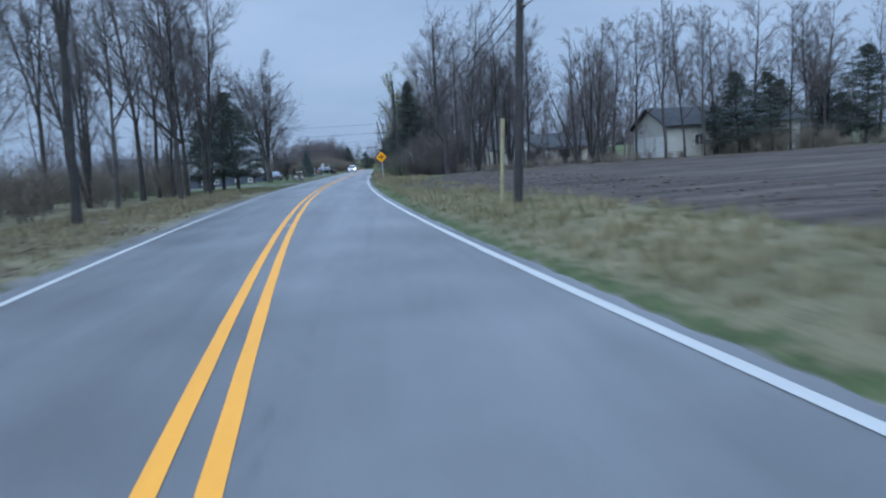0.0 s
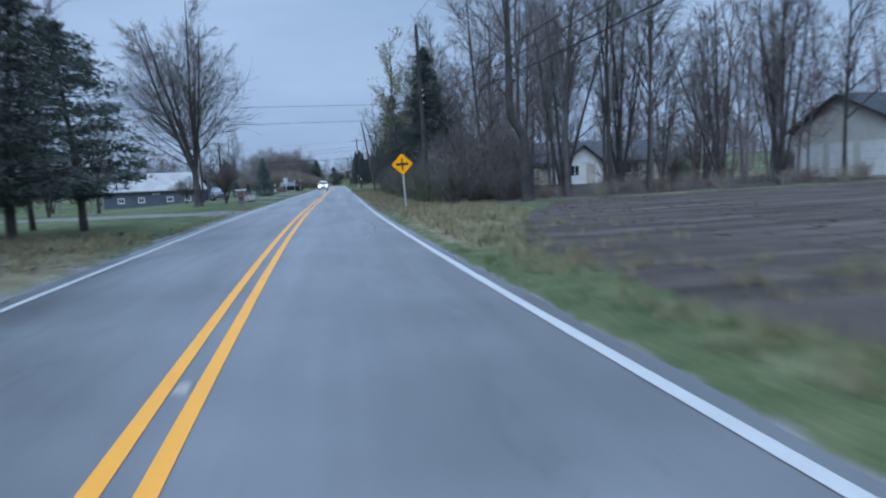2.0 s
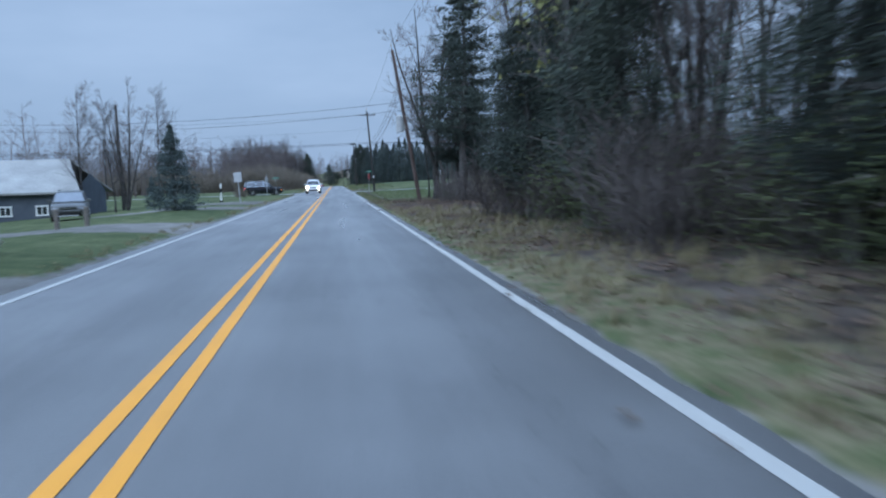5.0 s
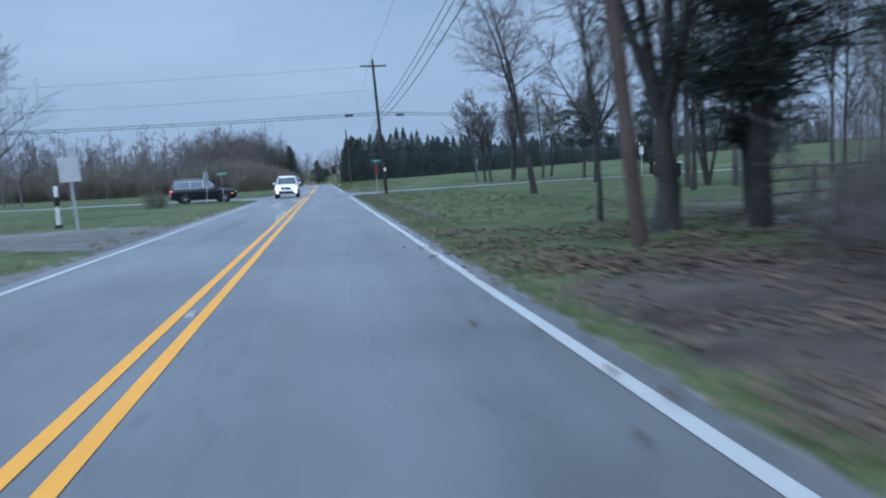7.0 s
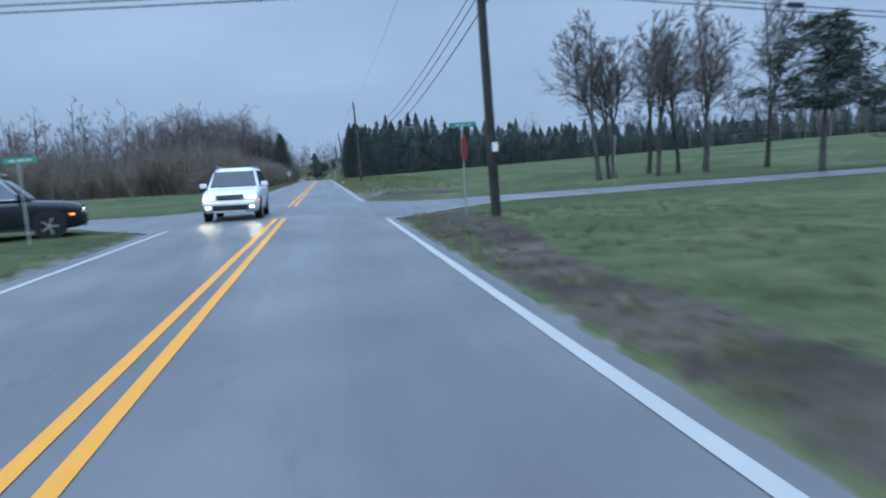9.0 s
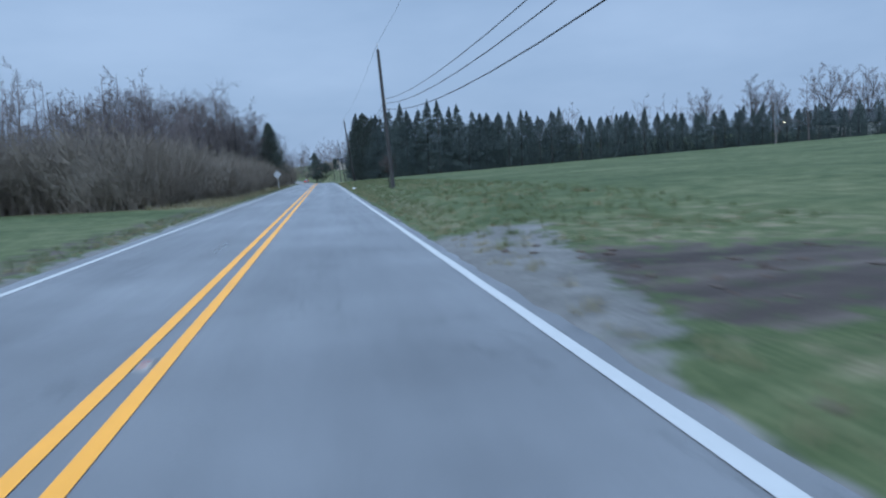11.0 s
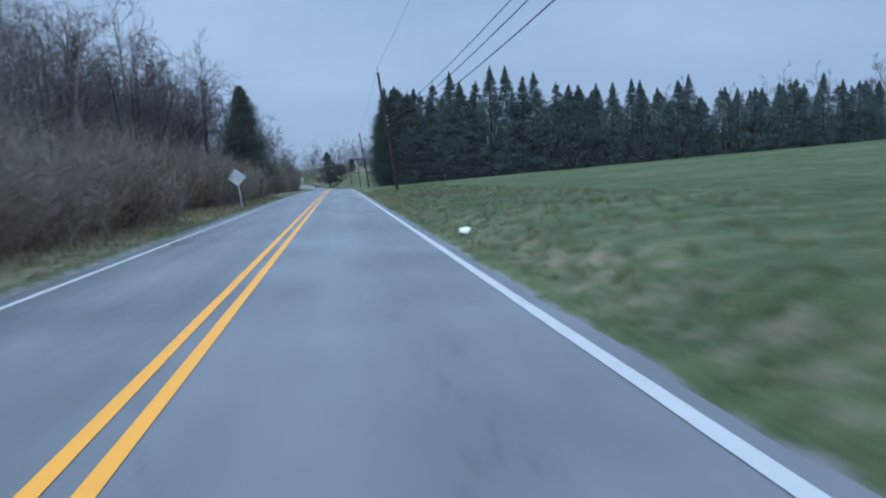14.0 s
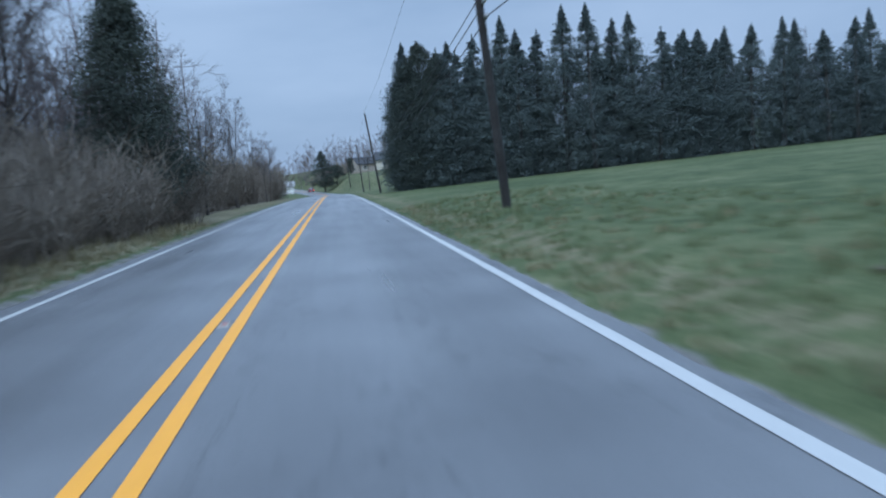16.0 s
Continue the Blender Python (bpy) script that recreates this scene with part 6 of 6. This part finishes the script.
wood_block("woods", "grey leafless wood behind the blue house", 60, (-75, -28), (140, 262), (0.55, 0.8))
wood_block("woods", "grey leafless wood beside the first bend", 24, (-48, -16), (4, 84), (0.5, 0.9))
wood_block("woods", "grey leafless wood behind the white house", 60, (14, 120), (108, 150), (0.8, 1.15))
wood_block("woods", "tall leafless wood behind the spruce row", 50, (40, 270), (398, 440), (0.85, 1.1), hazy)
wood_block("woods", "leafless wood at the end of the park", 60, (48, 130), (168, 208), (0.75, 1.0))
wood_block("woods", "leafless wood along the top of the field", 80, (95, 250), (330, 385), (0.8, 1.15), hazy)
wood_block("woods", "distant leafless wood beyond the dip", 45, (-60, -30), (470, 640), (0.6, 0.85), hazy)
wood_block("woods", "distant leafless wood at the road's end", 50, (-2, 60), (596, 640), (0.6, 0.9), hazy)
wood_block("woods", "distant leafless wood at the road's end", 90, (-60, 70), (640, 700), (0.9, 1.2), hazy)
wood_block("woods", "distant leafless wood on the bank", 35, (16, 110), (470, 620), (0.6, 0.9), hazy)

bushes = []
for i in range(6):
    V, F = [], []
    bush_lists(V, F, random.Random(500 + i), Vector((0, 0, 0)), 2.2, 1.6, 27, 10)
    bushes.append(array_of((V, F)))
bud_leaves = []
for i in range(3):
    V, F, r2 = [], [], random.Random(530 + i)
    for _ in range(520):
        leaf(V, F, r2, Vector((r2.gauss(0, 0.8), r2.gauss(0, 0.8), abs(r2.gauss(1.1, 0.7)))), r2.uniform(0.018, 0.044))
    bud_leaves.append(array_of((V, F)))


def brush_belt(name, label, n, xr, yr, sizes, mat=None, kinds=None):
    places = []
    for _ in range(n):
        y = far.uniform(*yr)
        x = road_x(y) + far.uniform(*xr)
        if built_on(x, y):
            continue
        places.append((x, y, land_z(x, y) - 0.05, far.uniform(0, 6.28), far.uniform(*sizes), far.randrange(len(kinds or bushes))))
    return scatter(name, label, "brush", kinds or bushes, places, mat or M_BRUSH)


brush_belt("brush", "dense leafless brush beside the straight", 300, (-12.0, -7.0), (260, 345), (1.0, 1.85))
brush_belt("brush", "tall leafless thicket behind the brush", 170, (-17, -10), (264, 350), (1.6, 2.5))
brush_belt("brush", "dense leafless brush beside the straight", 170, (-12.5, -7.0), (345, 440), (1.2, 2.3))
brush_belt("brush", "tall grey thicket inside the far wood", 130, (-100, -14), (274, 288), (1.9, 2.9))
brush_belt("brush", "dense leafless brush close to the road", 190, (-8.8, -5.5), (272, 350), (0.8, 1.6))
brush_belt("brush", "leafless brush along the wood's edge", 230, (-95, -12), (263, 274), (1.3, 2.5))
brush_belt("brush", "leafless brush under the roadside wood", 150, (-26, -10), (5, 76), (0.6, 1.35))
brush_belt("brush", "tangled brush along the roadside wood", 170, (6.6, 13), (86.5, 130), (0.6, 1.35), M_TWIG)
brush_belt("brush", "dark undergrowth beside the gravel track", 60, (9, 34), (140, 148), (0.4, 0.9))
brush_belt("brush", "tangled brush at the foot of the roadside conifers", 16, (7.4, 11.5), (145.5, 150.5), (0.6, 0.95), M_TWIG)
brush_belt("brush", "low hedge brush behind the ploughed field", 190, (13, 95), (84, 92), (0.32, 0.62))
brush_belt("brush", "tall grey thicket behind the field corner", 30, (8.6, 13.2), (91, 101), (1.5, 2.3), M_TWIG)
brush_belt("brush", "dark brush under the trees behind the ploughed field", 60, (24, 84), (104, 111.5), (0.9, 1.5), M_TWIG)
brush_belt("brush", "leafless shrubs along the side of the white house", 24, (38.5, 54), (83.5, 86.6), (0.8, 1.4))
brush_belt("spring_leaves", "sparse young leaves on the roadside brush", 140, (6.4, 11.0), (86, 122), (0.6, 1.15), M_BUD, bud_leaves)
brush_belt("brush", "brush on the far bank beyond the dip", 60, (7, 26), (585, 640), (1.2, 2.4))
brush_belt("brush", "low leafless shrubs beside the junction", 6, (-9.8, -8.8), (190.5, 192.5), (0.45, 0.6))

tufts = []
for i in range(4):
    V, F, r2 = [], [], random.Random(600 + i)
    for _ in range(34):
        a, l, o = r2.uniform(0, 6.28), r2.uniform(0.08, 0.26), r2.uniform(0, 0.22)
        p = Vector((math.cos(a * 3) * o, math.sin(a * 3) * o, 0))
        d = Vector((math.cos(a), math.sin(a), 0))
        k = len(V)
        V.extend((p - Vector((-d.y, d.x, 0)) * 0.006, p + Vector((-d.y, d.x, 0)) * 0.006, p + d * l * r2.uniform(0.2, 0.8) + Vector((0, 0, l))))
        F.append((k, k + 1, k + 2))
    tufts.append(array_of((V, F)))


def grass(label, n, xr, yr, sizes, mat):
    places = []
    for _ in range(n):
        y = far.uniform(*yr)
        x = road_x(y) + far.uniform(*xr)
        if lane_cover(x, y) > 0.02 or (y < 90 and far.random() < 0.8 * cover(x, y)[0]):
            continue
        places.append((x, y, ground_z(x, y) - 0.01, far.uniform(0, 6.28), far.uniform(*sizes), far.randrange(4)))
    return scatter("grass", label, "grass", tufts, places, mat)


grass("dry straw-coloured grass on the verge", 1500, (4.3, 9.0), (10, 84), (0.7, 1.6), M_DRY)
grass("dry straw-coloured grass on the verge", 900, (-9, -4.4), (14, 70), (0.7, 1.6), M_DRY)
grass("dry straw-coloured grass on the verge", 700, (3.9, 7.5), (84, 138), (0.6, 1.4), M_DRY)
grass("dry straw-coloured grass below the brush", 1200, (-8, -4.3), (258, 345), (0.7, 1.7), M_DRY)
grass("short green grass on the verge", 1400, (3.85, 9), (14, 90), (0.35, 0.75), M_BLADE)
grass("short green grass on the verge", 1500, (3.82, 5.2), (232, 345), (0.3, 0.7), M_BLADE)
grass("longer green grass clumps on the field edge", 2200, (4.4, 11), (228, 345), (0.5, 1.0), M_BLADE)
grass("pale dry grass tips on the field edge", 600, (4.2, 10), (228, 345), (0.4, 0.9), M_DRY)
grass("longer green grass clumps on the park lawn", 900, (5.0, 12), (160, 200), (0.4, 0.8), M_BLADE)
grass("short green grass on the verge", 800, (-5.0, -3.85), (214, 345), (0.3, 0.7), M_BLADE)
grass("short green grass on the verge", 900, (3.82, 4.8), (150, 203), (0.3, 0.65), M_BLADE)
grass("dry straw-coloured grass along the asphalt edge", 700, (3.8, 4.5), (120, 345), (0.3, 0.8), M_DRY)
grass("dry straw-coloured grass along the asphalt edge", 700, (-4.5, -3.8), (60, 345), (0.3, 0.8), M_DRY)
brush_belt("brush", "low leafless hedge before the white house", 40, (34, 62), (92, 95), (0.35, 0.6))


# ---------------------------------------------------------------- leaf litter and clods
fallen = []
for i in range(3):
    V, F, r2 = [], [], random.Random(700 + i)
    for _ in range(40):
        c = Vector((r2.gauss(0, 0.35), r2.gauss(0, 0.35), r2.uniform(0.01, 0.04)))
        a, w = r2.uniform(0, 6.28), r2.uniform(0.025, 0.06)
        k = len(V)
        V.extend(c + Vector((math.cos(a + q) * w * m, math.sin(a + q) * w * m, r2.uniform(-0.01, 0.025))) for q, m in ((0, 1.3), (1.5, 0.7), (3.1, 1.0), (4.7, 0.7)))
        F.append((k, k + 1, k + 2, k + 3))
    fallen.append(array_of((V, F)))
clods = []
for i in range(3):
    r2 = random.Random(720 + i)
    bm = bmesh.new()
    bmesh.ops.create_icosphere(bm, subdivisions=1, radius=1.0)
    for v in bm.verts:
        v.co = Vector((v.co.x, v.co.y, v.co.z * 0.55)) * r2.uniform(0.6, 1.25)
    bm.verts.index_update()
    clods.append((np.array([tuple(v.co) for v in bm.verts]), [tuple(v.index for v in f.verts) for f in bm.faces]))
    bm.free()


def strewn(name, label, category, kinds, n, xr, yr, sizes, mat, keep=None):
    places = []
    for _ in range(n):
        y = far.uniform(*yr)
        x = road_x(y) + far.uniform(*xr)
        if keep is not None and far.random() > keep(x, y):
            continue
        places.append((x, y, ground_z(x, y), far.uniform(0, 6.28), far.uniform(*sizes), far.randrange(len(kinds))))
    return scatter(name, label, category, kinds, places, mat)


strewn("leaf_litter", "brown fallen leaves under the roadside trees", "leaves", fallen, 420, (4.0, 12), (128, 158), (0.8, 1.4), M_LITTER)
strewn("leaf_litter", "brown fallen leaves under the roadside trees", "leaves", fallen, 350, (4.2, 9), (82, 128), (0.8, 1.4), M_LITTER)
strewn("leaf_litter", "brown fallen leaves at the wood's edge", "leaves", fallen, 300, (-9, -4.2), (14, 72), (0.8, 1.4), M_LITTER)
strewn("soil_clods", "rough clods of turned soil on the lawn", "soil", clods, 420, (4.2, 11), (308, 320), (0.03, 0.13), M_CLOD, lambda x, y: cover(x, y)[0])
strewn("soil_clods", "muddy clods round the puddles", "soil", clods, 260, (4.2, 11), (215, 230), (0.02, 0.10), M_CLOD, lambda x, y: cover(x, y)[0])
strewn("soil_clods", "rough clods along the ploughed field", "soil", clods, 1200, (8.5, 16), (12, 82), (0.03, 0.10), M_CLOD, lambda x, y: cover(x, y)[0])
strewn("soil_clods", "broken edge of soil beside the asphalt", "soil", clods, 300, (3.95, 5.4), (160, 204), (0.02, 0.09), M_CLOD, lambda x, y: cover(x, y)[0])
